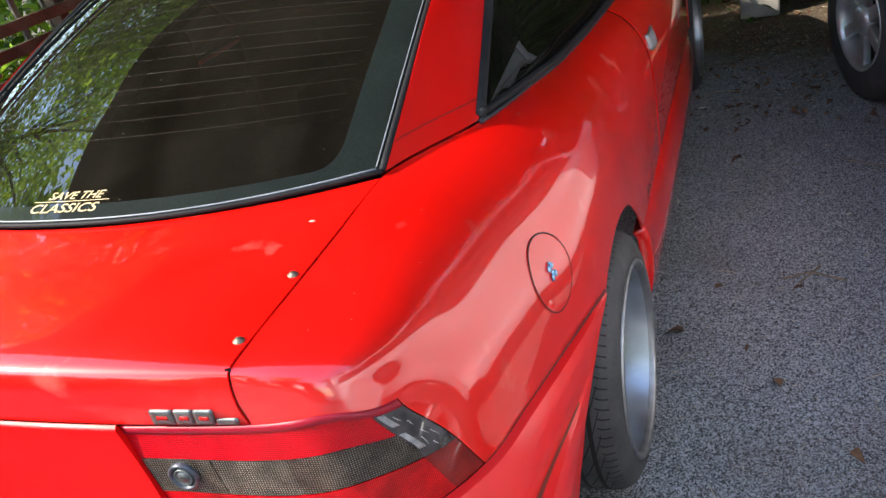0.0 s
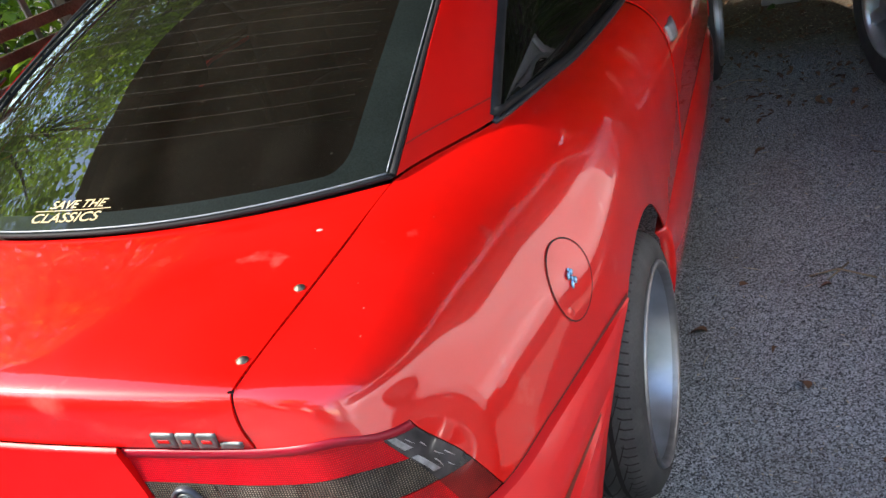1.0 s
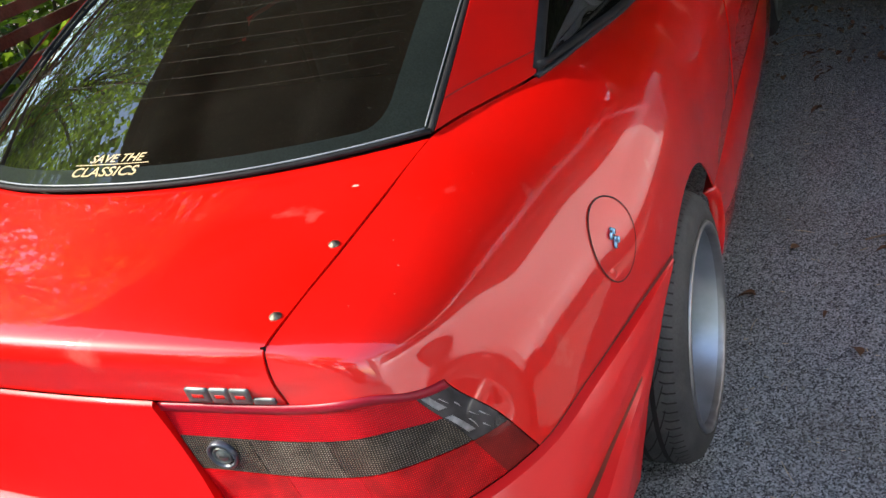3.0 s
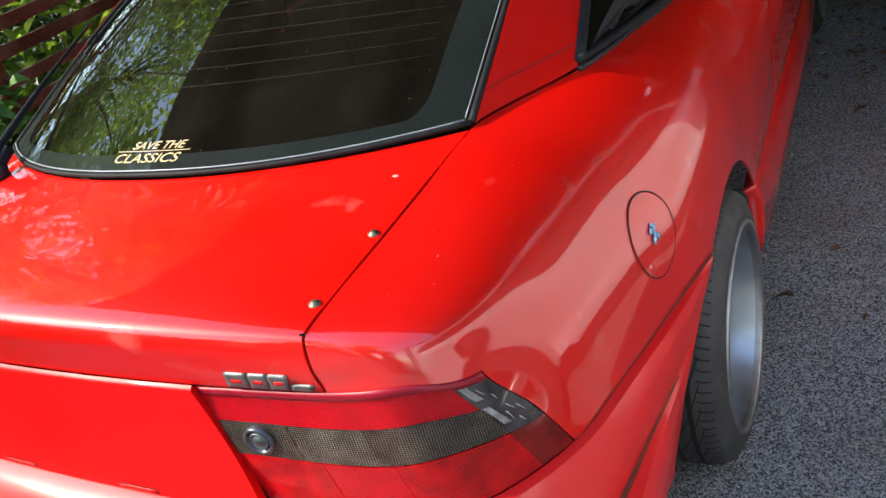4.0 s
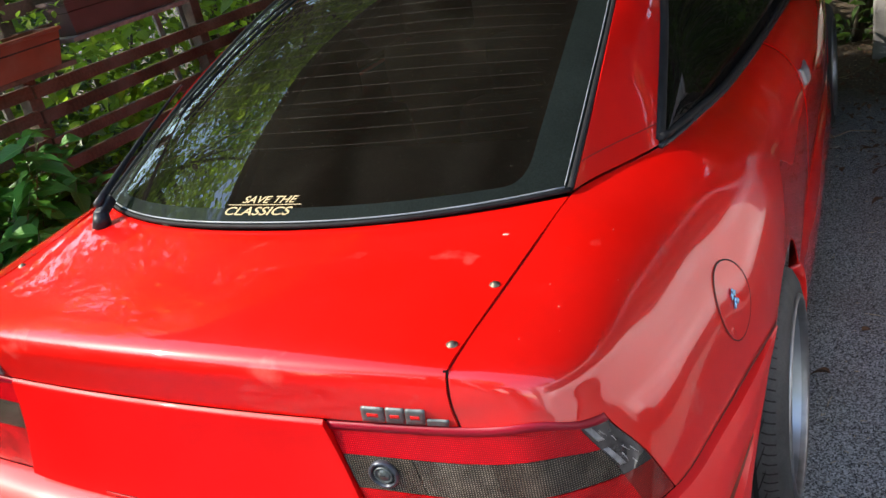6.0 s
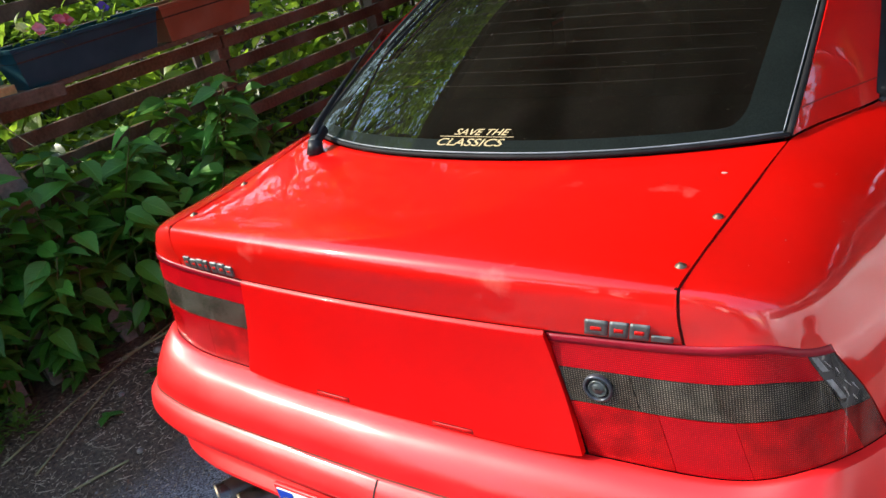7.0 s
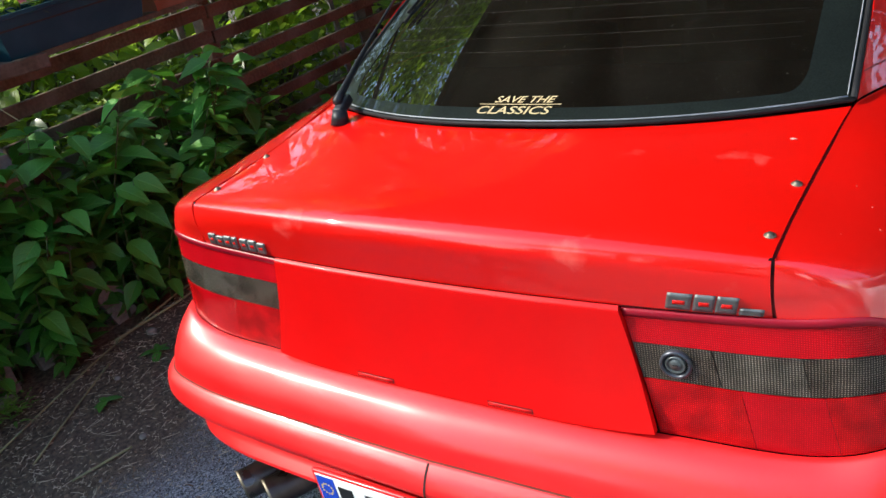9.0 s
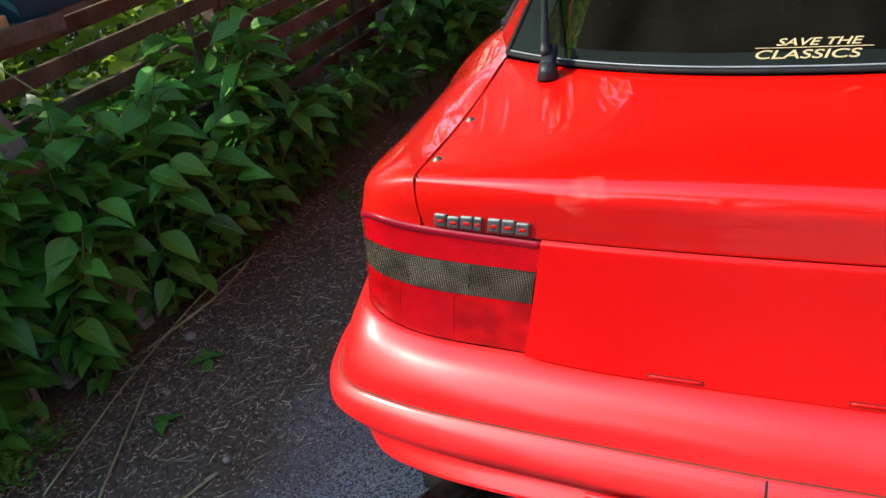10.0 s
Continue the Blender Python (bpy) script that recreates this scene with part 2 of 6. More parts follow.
def sheet(f, us, vs, keep=None, fold=0.012, flip=False, side=1, uv=False):
    """A surface f(u, v) over the given lines, with its border folded inwards; side -1 is its mirror image."""
    bm = bmesh.new()
    layer = bm.loops.layers.uv.new("uv") if uv else None
    grid = {}

    def vert(i, j):
        if (i, j) not in grid:
            p = f(us[i], vs[j])
            grid[i, j] = bm.verts.new((p[0] * side, p[1], p[2]))
        return grid[i, j]

    for i in range(len(us) - 1):
        for j in range(len(vs) - 1):
            if keep and not keep((us[i] + us[i + 1]) / 2, (vs[j] + vs[j + 1]) / 2):
                continue
            q = [vert(i, j), vert(i + 1, j), vert(i + 1, j + 1), vert(i, j + 1)]
            ij = [(i, j), (i + 1, j), (i + 1, j + 1), (i, j + 1)]
            if (side < 0) != flip:
                q, ij = q[::-1], ij[::-1]
            if len({tuple(round(c, 6) for c in v.co) for v in q}) < 3:
                continue
            face = bm.faces.new(q)
            if uv:
                for loop, (a, c) in zip(face.loops, ij):
                    loop[layer].uv = (vert(a, c).co.x + vert(a, c).co.y * 0.7, vert(a, c).co.z)
    bm.normal_update()
    if fold:
        edges = [e for e in bm.edges if e.is_boundary]
        normal = {v: v.normal.copy() for e in edges for v in e.verts}
        made = bmesh.ops.extrude_edge_only(bm, edges=edges)["geom"]
        old = {tuple(v.co): n for v, n in normal.items()}
        for v in (g for g in made if isinstance(g, bmesh.types.BMVert)):
            v.co -= old[tuple(v.co)] * fold
    return bm


def sharp(ob, degrees=40):
    """Keeps folds crisp on a smooth-shaded mesh."""
    bm = bmesh.new()
    bm.from_mesh(ob.data)
    for e in bm.edges:
        if len(e.link_faces) == 2 and e.calc_face_angle(0) > radians(degrees):
            e.smooth = False
    bm.to_mesh(ob.data)
    bm.free()
    return ob


def box(bm, lo, hi, bevel=0.0, m=None):
    made = bmesh.ops.create_cube(bm, size=1.0)["verts"]
    for v in made:
        v.co = Vector([l + (h - l) * (c + 0.5) for l, h, c in zip(lo, hi, v.co)])
    if bevel:
        es = list({e for v in made for e in v.link_edges})
        made = list({v for f in bmesh.ops.bevel(bm, geom=es, offset=bevel, segments=2, profile=0.6, affect="EDGES")["faces"] for v in f.verts} | {v for v in made if v.is_valid})
    if m is not None:
        bmesh.ops.transform(bm, matrix=m, verts=made)
    return bm


def tube(bm, points, radius, sides=8, cap=True):
    """A round tube along points; radius is a number or one for each point."""
    rings = []
    pts = [Vector(p) for p in points]
    for i, p in enumerate(pts):
        way = (pts[min(i + 1, len(pts) - 1)] - pts[max(i - 1, 0)]).normalized()
        a = way.orthogonal().normalized() if not rings else (last - way * last.dot(way)).normalized()
        last = a
        b = way.cross(a)
        r = radius[i] if isinstance(radius, (list, tuple)) else radius
        rings.append([bm.verts.new(p + r * (math.cos(t) * a + math.sin(t) * b)) for t in (2 * math.pi * k / sides for k in range(sides))])
    for r0, r1 in zip(rings, rings[1:]):
        for k in range(sides):
            bm.faces.new((r0[k], r0[(k + 1) % sides], r1[(k + 1) % sides], r1[k]))
    if cap:
        bm.faces.new(rings[0][::-1]), bm.faces.new(rings[-1])
    return bm


def lathe(bm, profile, segments=48, m=None):
    """Turns (radius, along) about the x axis."""
    rings = [[bm.verts.new((a, r * math.cos(t), r * math.sin(t))) for t in (2 * math.pi * k / segments for k in range(segments))] for r, a in profile]
    for r0, r1 in zip(rings, rings[1:]):
        for k in range(segments):
            bm.faces.new((r0[k], r1[k], r1[(k + 1) % segments], r0[(k + 1) % segments]))
    if m is not None:
        bmesh.ops.transform(bm, matrix=m, verts=[v for r in rings for v in r])
    return bm

# ---- the red coupe: its shape ----
# Lines along the body side, from the lamp's inner edge round the corner to the nose: (x, y, z).
TOP = [(0.556, 0.036, 0.942), (0.556, 0.118, 0.946), (0.556, 0.20, 0.950), (0.5572, 0.31, 0.9525), (0.5635, 0.44, 0.9598), (0.5768, 0.62, 0.9745), (0.672, 0.868, 0.960),
       (0.698, 1.15, 0.928), (0.714, 1.45, 0.892), (0.738, 1.95, 0.868), (0.765, 2.80, 0.850), (0.70, 3.50, 0.83), (0.60, 4.20, 0.68)]
CREST = [(0.342, 0.094, 0.93), (0.556, 0.110, 0.936), (0.640, 0.155, 0.930), (0.700, 0.255, 0.915), (0.725, 0.43, 0.925), (0.735, 0.64, 0.940), (0.752, 0.87, 0.932),
         (0.765, 1.15, 0.905), (0.772, 1.45, 0.878), (0.785, 1.95, 0.850), (0.80, 2.80, 0.825), (0.78, 3.50, 0.78), (0.67, 4.20, 0.62)]
SHOULDER = [(0.342, 0.092, 0.90), (0.556, 0.106, 0.900), (0.653, 0.142, 0.898), (0.727, 0.242, 0.873), (0.772, 0.43, 0.872), (0.790, 0.64, 0.880), (0.802, 0.87, 0.872),
            (0.812, 1.15, 0.855), (0.817, 1.45, 0.838), (0.822, 1.95, 0.815), (0.83, 2.80, 0.785), (0.82, 3.50, 0.73), (0.70, 4.20, 0.57)]
WAIST = [(0.342, 0.099, 0.849), (0.558, 0.112, 0.857), (0.658, 0.129, 0.866), (0.726, 0.207, 0.833), (0.792, 0.43, 0.805), (0.815, 0.64, 0.805), (0.828, 0.87, 0.800),
         (0.838, 1.15, 0.790), (0.838, 1.45, 0.780), (0.838, 1.95, 0.760), (0.845, 2.80, 0.735), (0.84, 3.50, 0.68), (0.73, 4.20, 0.52)]
FLANK = [(0.365, 0.092, 0.760), (0.578, 0.106, 0.762), (0.685, 0.134, 0.772), (0.762, 0.255, 0.736), (0.806, 0.44, 0.715), (0.830, 0.66, 0.708), (0.850, 0.87, 0.700),
         (0.862, 1.15, 0.700), (0.858, 1.45, 0.670), (0.848, 1.95, 0.640), (0.85, 2.80, 0.620), (0.845, 3.50, 0.60), (0.74, 4.20, 0.45)]
LOWER = [(0.388, 0.093, 0.632), (0.605, 0.108, 0.636), (0.718, 0.150, 0.660), (0.789, 0.294, 0.638), (0.822, 0.45, 0.630), (0.850, 0.66, 0.602), (0.876, 0.864, 0.573),
         (0.886, 1.120, 0.505), (0.880, 1.372, 0.440), (0.864, 1.95, 0.40), (0.862, 2.80, 0.40), (0.85, 3.50, 0.42), (0.74, 4.20, 0.36)]
NET = [TOP, CREST, SHOULDER, WAIST, FLANK, LOWER]
AXLE_Y, AXLE_Z, ARCH_Z, WHEELBASE = 1.0, 0.298, 0.288, 2.60


# How the side turns from its top edge (normal nearly upright) down to its lower edge: degrees of lean of the
# normal at even stations along the body, at these shares of the section's length.
SHARES = np.array((0.0, 0.12, 0.24, 0.36, 0.48, 0.62, 0.80, 1.0))
TILT = {3.4: (84, 78, 66, 49, 34, 21, 12, 11), 4.0: (84, 76, 63, 47, 34, 22, 12, 11), 4.5: (81, 72, 61, 48, 34, 22, 13, 10), 5.0: (78, 69, 59, 47, 33, 21, 12, 8),
        5.5: (74, 63, 54, 43, 29, 19, 9, 5), 6.0: (71, 59, 50, 38, 25, 15, 6, 4), 6.5: (73, 60, 49, 35, 20, 9, 4, 3), 7.0: (74, 59, 46, 31, 16, 6, 4, 3), 8.0: (75, 54, 36, 21, 12, 6, 5, 4)}


def seam_x(y):
    """The quarter panel's upper edge along the boot lid."""
    return 0.556 + 0.021 * min(1, max(0, (y - 0.2) / 0.42)) ** 1.6


def turned_section(u, row):
    """The section at u bent to its lean, between the ends of the given row."""
    keys = sorted(TILT)
    lean = np.array([np.interp(u, keys, [TILT[k][i] for k in keys]) for i in range(8)])
    slope = np.gradient(lean, SHARES)
    far = np.concatenate([[0], np.cumsum(np.linalg.norm(np.diff(row[:, [0, 2]], axis=0), axis=1))])
    fine = np.linspace(0, 1, 201)
    k = np.clip(np.searchsorted(SHARES, fine, side="right") - 1, 0, 6)
    h = SHARES[k + 1] - SHARES[k]
    t = (fine - SHARES[k]) / h
    a = np.radians((2 * t ** 3 - 3 * t ** 2 + 1) * lean[k] + (t ** 3 - 2 * t ** 2 + t) * h * slope[k] + (3 * t ** 2 - 2 * t ** 3) * lean[k + 1] + (t ** 3 - t ** 2) * h * slope[k + 1])
    way = np.stack([np.sin(a), -np.cos(a)], 1)
    line = np.concatenate([[[0, 0]], np.cumsum((way[1:] + way[:-1]) / 400, axis=0)])
    span = row[-1, [0, 2]] - row[0, [0, 2]]
    line *= (line[-1] @ span) / (line[-1] @ line[-1])
    line += fine[:, None] * (span - line[-1])
    out = row.copy()
    for c, axis in ((0, 0), (2, 1)):
        out[:, c] = row[0, c] + np.interp(far / far[-1], fine, line[:, axis])
    out[:, 1] = np.interp(far / far[-1], [0, 1], [row[0, 1], row[-1, 1]])
    return out


NET_FINE = np.array([[spline([spline(row, i / 10) for row in NET], j / 10)[:] for j in range(51)] for i in range(121)])
for i in range(51):
    NET_FINE[i, 0, 0] = seam_x(NET_FINE[i, 0, 1])
for i in range(34, 121):
    NET_FINE[i] = turned_section(i / 10, NET_FINE[i])
# The skin evened out, so that reflections run clean over it; its edges and the lamp's surround keep their lines.
FREE = np.zeros((121, 51, 1))
FREE[11:-1, 1:-1] = 1
FREE[:31, 30:] = 0


def bend(a):
    """How far each place of a net stands off the mean of its neighbours."""
    out = np.zeros_like(a)
    out[1:-1, 1:-1] = 0.25 * (a[:-2, 1:-1] + a[2:, 1:-1] + a[1:-1, :-2] + a[1:-1, 2:]) - a[1:-1, 1:-1]
    return out


FAIR = NET_FINE.copy()
CORNER = FREE.copy()
CORNER[37:] = 0
for free, rounds in ((CORNER, 4000), (FREE, 60)):
    for _ in range(rounds):
        FAIR -= 0.4 * free * bend(bend(FAIR))


def body(u, v):
    """The body's side skin: u along it, v from its top edge (0) down to its lower edge (5)."""
    i, j = min(max(int(u * 10), 1), 118), min(max(int(v * 10), 1), 48)
    f, g = u * 10 - i, v * 10 - j
    wu, wv = [0.5 * np.array((-t + 2 * t * t - t ** 3, 2 - 5 * t * t + 3 * t ** 3, t + 4 * t * t - 3 * t ** 3, t ** 3 - t * t)) for t in (f, g)]
    return Vector(np.einsum("i,j,ijk->k", wu, wv, FAIR[i - 1:i + 3, j - 1:j + 3]))


def in_arch(p):
    """Whether a place on the side lies within the opening for the rear wheel."""
    y, z = p.y - AXLE_Y, p.z - ARCH_Z
    turn = math.degrees(math.atan2(z, y))
    return math.hypot(y, z) < 0.315 + 0.085 * min(1, max(0, (115.7 - turn) / 93.7))


LIP = {}


def skin(u, v):
    """The body's side, its lower edge cut out over the wheel."""
    if v <= 3 or not 6 < u < 8:
        return body(u, v)
    if u not in LIP:
        lo, hi = 3.4, 5.0
        for _ in range(22):
            mid = (lo + hi) / 2
            lo, hi = (lo, mid) if in_arch(body(u, mid)) else (mid, hi)
        LIP[u] = lo
    return body(u, 3 + (v - 3) * (LIP[u] - 3) / 2)


def beside(y, z):
    """The place on the body's side nearest to (y, z)."""
    u, v, e = 5.2 if y < 1 else 9.2, 4.0, 0.01
    for _ in range(12):
        p = body(u, v)
        du, dv, off = (body(u + e, v) - p).yz / e, (body(u, v + e) - p).yz / e, Vector((y, z)) - p.yz
        det = du.x * dv.y - du.y * dv.x
        u += (off.x * dv.y - off.y * dv.x) / det
        v += (du.x * off.y - du.y * off.x) / det
    return body(u, v), u, v


def outward(u, v):
    e = 0.02
    return (body(u + e, v) - body(u - e, v)).cross(body(u, v + e) - body(u, v - e)).normalized() * -1


# Boot lid: its right edge and its middle line, from the lower lip up over the edge to the window.
LID_EDGE = [(0.552, 0.113, 0.8562), (0.5515, 0.105, 0.895), (0.551, 0.108, 0.929), (0.5505, 0.126, 0.9462), (0.551, 0.21, 0.9490), (0.552, 0.36, 0.9555), (0.5728, 0.610, 0.9735)]
LID_MID = [(0, 0.0865, 0.8562), (0, 0.078, 0.90), (0, 0.0715, 0.941), (0, 0.096, 0.966), (0, 0.18, 0.981), (0, 0.30, 0.989), (0, 0.425, 0.993)]


def lid(s, v):
    e, c = spline(LID_EDGE, v), spline(LID_MID, v)
    k = abs(s) ** 2.2
    wide = e.x if v < 3 else seam_x(e.y) - 0.0055
    return Vector((s * wide, c.y + (e.y - c.y) * k, c.z + (e.z - c.z) * k))


# Rear window: its right edge and its middle line, from the boot lid up to the roof.
GLASS_EDGE = [(0.572, 0.622, 0.981), (0.561, 0.85, 1.078), (0.545, 1.08, 1.166), (0.52, 1.32, 1.248), (0.49, 1.52, 1.300)]
GLASS_MID = [(0, 0.435, 0.998), (0, 0.70, 1.118), (0, 0.97, 1.222), (0, 1.25, 1.297), (0, 1.47, 1.330)]


def pane(s, v, off=0.0):
    e, c = spline(GLASS_EDGE, v), spline(GLASS_MID, v)
    k = abs(s) ** 2.4
    return Vector((s * e.x, c.y + (e.y - c.y) * k, c.z + (e.z - c.z) * k + off))


car = thing("red_car", "glossy red three-door coupe with tinted rear window parked on asphalt", "car")

# Side skins: quarter panel, door and front wing on each side.
for side in (1, -1):
    us = steps(1.0, 3, 24)[:-1] + steps(3, 6, 30)[:-1] + steps(6, 8, 32)[:-1] + steps(8, 8.985, 10)
    quarter = part("quarter_panel", sheet(skin, us, steps(0, 3, 18)[:-1] + steps(3, 5, 14), lambda u, v: not (u < 3 and v > 3), flip=True, side=side, fold=0.004), RED, car)
    sharp(quarter)
    part("quarter_shell", sheet(lambda u, v: skin(u, v) - outward(u, v) * 0.006, steps(0.93, 8.97, 90), steps(0.0, 4.98, 24), flip=True, side=side, fold=0), GAP, quarter)
    us = steps(9.02, 10.55, 24)
    door = part("door", sheet(body, us, steps(0.02, 5, 26), flip=True, side=side, fold=0.004), RED, car)
    sharp(door)
    part("door_trim", sheet(lambda u, v: body(u, v) - outward(u, v) * 0.014, steps(9.02, 10.55, 12), steps(0.02, 5, 10), flip=True, side=side, fold=0), FABRIC, door)
    part("front_wing", sheet(body, steps(10.6, 12, 18), steps(0, 5, 20), flip=True, side=side), RED, car)
    # Door handle: a recessed grey-silver flap.
    def handle(a, b):
        p, u, v = HANDLE_AT
        q = body(u + 0.070 * a, v + 0.34 * b)
        return q + Vector((0.006 + 0.010 * (1 - a * a) * (1 - 0.5 * b * b), 0, 0))
    HANDLE_AT = beside(2.05, 0.742)
    part("door_handle", sheet(handle, steps(-1, 1, 10), steps(-0.8, 0.8, 6), flip=True, side=side, fold=0.02), ALLOY_GREY, door, "grey pull handle")
    # Sill below the door, between the wheels.
    SILL = [[(0.880, 1.372, 0.436), (0.868, 1.60, 0.41), (0.862, 1.95, 0.394), (0.86, 2.8, 0.394), (0.85, 3.22, 0.40)],
            [(0.892, 1.38, 0.40), (0.885, 1.60, 0.365), (0.880, 1.95, 0.35), (0.878, 2.8, 0.35), (0.865, 3.22, 0.36)],
            [(0.895, 1.36, 0.30), (0.893, 1.60, 0.27), (0.892, 1.95, 0.255), (0.89, 2.8, 0.255), (0.875, 3.22, 0.26)],
            [(0.875, 1.34, 0.19), (0.875, 1.60, 0.165), (0.874, 1.95, 0.155), (0.872, 2.8, 0.155), (0.86, 3.22, 0.16)]]
    part("side_skirt", sheet(lambda u, v: spline([spline(r, u) for r in SILL], v), steps(0, 4, 30), steps(0, 3, 12), flip=True, side=side, fold=0.03), RED, car)

# Roof, pillars, bonnet and the other glass.
PILLAR_FRONT = [(0.672, 0.872, 0.966), (0.626, 1.20, 1.118), (0.585, 1.42, 1.215), (0.555, 1.60, 1.262)]
PILLAR_BACK = [(0.581, 0.632, 0.986), (0.563, 0.96, 1.128), (0.540, 1.20, 1.212), (0.512, 1.45, 1.290)]
for side in (1, -1):
    def pillar(u, v):
        a, c = spline(PILLAR_BACK, v), spline(PILLAR_FRONT, v)
        foot = (spline(TOP, 5 + u) + Vector((0.001, 0.004, 0.005)) - spline(PILLAR_BACK, 0).lerp(spline(PILLAR_FRONT, 0), u)) * max(0, 1 - v) ** 2
        return a.lerp(c, u) + Vector((0.004, 0, 0.003)) * math.sin(u * math.pi) * min(1, v) + foot
    p = part("roof_pillar", sheet(pillar, steps(0, 1, 10), steps(0, 3, 24), flip=False, side=side, fold=0.02), RED, car)
    sharp(p)
    part("pillar_joint", sheet(lambda u, v: pillar(u, 0.17 - 0.01 * u + 0.012 * v) + Vector((0.0008, 0, 0.001)), steps(0.01, 0.99, 10), steps(0, 1, 1), side=side, fold=0), material("dark_red_joint", (0.22, 0.004, 0.003), 0.6), p)
    # Side window with its black rubber frame.
    BELT = [(0.676, 0.885, 0.968), (0.698, 1.15, 0.934), (0.714, 1.45, 0.898), (0.738, 1.95, 0.874), (0.765, 2.75, 0.856)]
    def side_pane(u, v):
        b = spline(BELT, u)
        head = min(1.268, 0.966 + (b.y - 0.872) * 0.4635)
        z = b.z + (max(head, b.z + 0.004) - b.z) * v
        return Vector((b.x - (z - b.z) * 0.42 + 0.010 * math.sin(v * math.pi), b.y, z))
    w = part("side_window", sheet(side_pane, steps(0, 4, 30), steps(0.04, 0.96, 8), flip=False, side=side, fold=0.004), SIDE_GLASS, car)
    rim = bmesh.new()
    loop = [side_pane(u, 0) for u in steps(0, 4, 30)]
    tube(rim, [Vector((p.x * side, p.y, p.z + 0.006)) for p in loop], 0.009, 8)
    tube(rim, [Vector((p.x * side, p.y, p.z)) for p in [spline(PILLAR_FRONT, v) + Vector((0.0, 0.010, 0)) for v in steps(0, 3, 16)]], 0.012, 8)
    part("window_seal", rim, RUBBER, w)
    lip = bmesh.new()
    tube(lip, [Vector((p.x * side, p.y, p.z - 0.002)) for p in [spline(TOP, u) + Vector((0.004, 0, 0.004)) for u in steps(6.0, 10.4, 40)]], 0.006, 6)
    part("window_trim", lip, BLACK_PLASTIC, w)

roof_rows = [[(0, 1.47, 1.331), (0.30, 1.48, 1.322), (0.49, 1.52, 1.302), (0.555, 1.60, 1.264)],
             [(0, 1.95, 1.345), (0.30, 1.95, 1.336), (0.48, 1.95, 1.315), (0.553, 1.95, 1.280)],
             [(0, 2.40, 1.325), (0.30, 2.40, 1.318), (0.47, 2.36, 1.300), (0.545, 2.30, 1.264)]]
def roof(u, v):
    p = spline([spline(r, abs(u)) for r in roof_rows], v)
    return Vector((math.copysign(p.x, u), p.y, p.z))
part("roof", sheet(roof, steps(-3, 3, 24), steps(0, 2, 10), fold=0.02), RED, car)
def windscreen(s, v):
    return Vector((s * (0.54 + 0.19 * v), 2.40 + 0.80 * v - 0.10 * s * s - 0.02, 1.318 - 0.42 * v - 0.04 * s * s + 0.05 * math.sin(v * math.pi)))
part("windscreen", sheet(windscreen, steps(-1, 1, 16), steps(0, 1, 10), fold=0.005), SIDE_GLASS, car)
def bonnet(s, v):
    e = spline(TOP, 10.2 + 1.8 * v)
    return Vector((s * (e.x - 0.004), e.y + 0.08 * (1 - s * s) * (1 + v), e.z + 0.05 * (1 - s * s)))
part("bonnet", sheet(bonnet, steps(-1, 1, 16), steps(0, 1, 12), fold=0.01), RED, car)
def nose(s, v):
    e = spline([(0.60, 4.20, 0.68), (0.74, 4.23, 0.52), (0.76, 4.25, 0.36), (0.72, 4.20, 0.18)], v)
    return Vector((s * e.x, e.y + 0.16 * (1 - abs(s) ** 2.5), e.z))
part("front_bumper", sheet(nose, steps(-1, 1, 20), steps(0, 3, 12), flip=False, fold=0.02), RED, car)
floor_pan = bmesh.new()
box(floor_pan, (-0.70, 0.16, 0.17), (0.70, 4.15, 0.30))
box(floor_pan, (-0.62, 0.16, 0.30), (0.62, 0.55, 0.60))
part("floor_pan", floor_pan, GAP, car, smooth=False)

# Cabin: dashboard, parcel shelf, seats.
dash = bmesh.new()
box(dash, (-0.66, 2.72, 0.62), (0.66, 3.14, 0.93), 0.04)
part("dashboard", dash, BLACK_PLASTIC, car)
shelf = bmesh.new()
box(shelf, (-0.54, 0.62, 0.885), (0.54, 1.12, 0.90), 0.006)
part("parcel_shelf", shelf, HEADLINER, car, smooth=False)
tub = bmesh.new()
box(tub, (-0.66, 1.1, 0.31), (0.66, 3.1, 0.36))
part("cabin_floor", tub, FABRIC, car, smooth=False)
for x in (-0.33, 0.33):
    for y, z in ((1.25, 0.0), (2.05, 0.0)):
        seat = bmesh.new()
        box(seat, (x - 0.24, y, 0.36), (x + 0.24, y + 0.5, 0.56), 0.05)
        box(seat, (x - 0.24, y - 0.10, 0.50), (x + 0.24, y + 0.06, 0.98), 0.06)
        box(seat, (x - 0.13, y - 0.09, 0.99), (x + 0.13, y + 0.01, 1.14), 0.04)
        part("seat", seat, FABRIC, car, "dark cloth seat with headrest")

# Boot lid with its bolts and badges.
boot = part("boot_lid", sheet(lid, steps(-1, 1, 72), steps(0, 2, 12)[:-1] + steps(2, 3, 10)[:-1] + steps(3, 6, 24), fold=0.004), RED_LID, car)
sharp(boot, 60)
# Sheet under the lid in shaded red, so that its gaps look dark.
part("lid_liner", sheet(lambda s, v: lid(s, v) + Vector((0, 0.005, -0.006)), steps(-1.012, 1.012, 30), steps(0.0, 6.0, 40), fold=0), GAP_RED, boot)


def lid_at(x, y):
    best = min(((lid(s, v) - Vector((x, y, 0))).xy.length, s, v) for s in steps(-1, 1, 80) for v in steps(3, 6, 80))
    return lid(best[1], best[2])


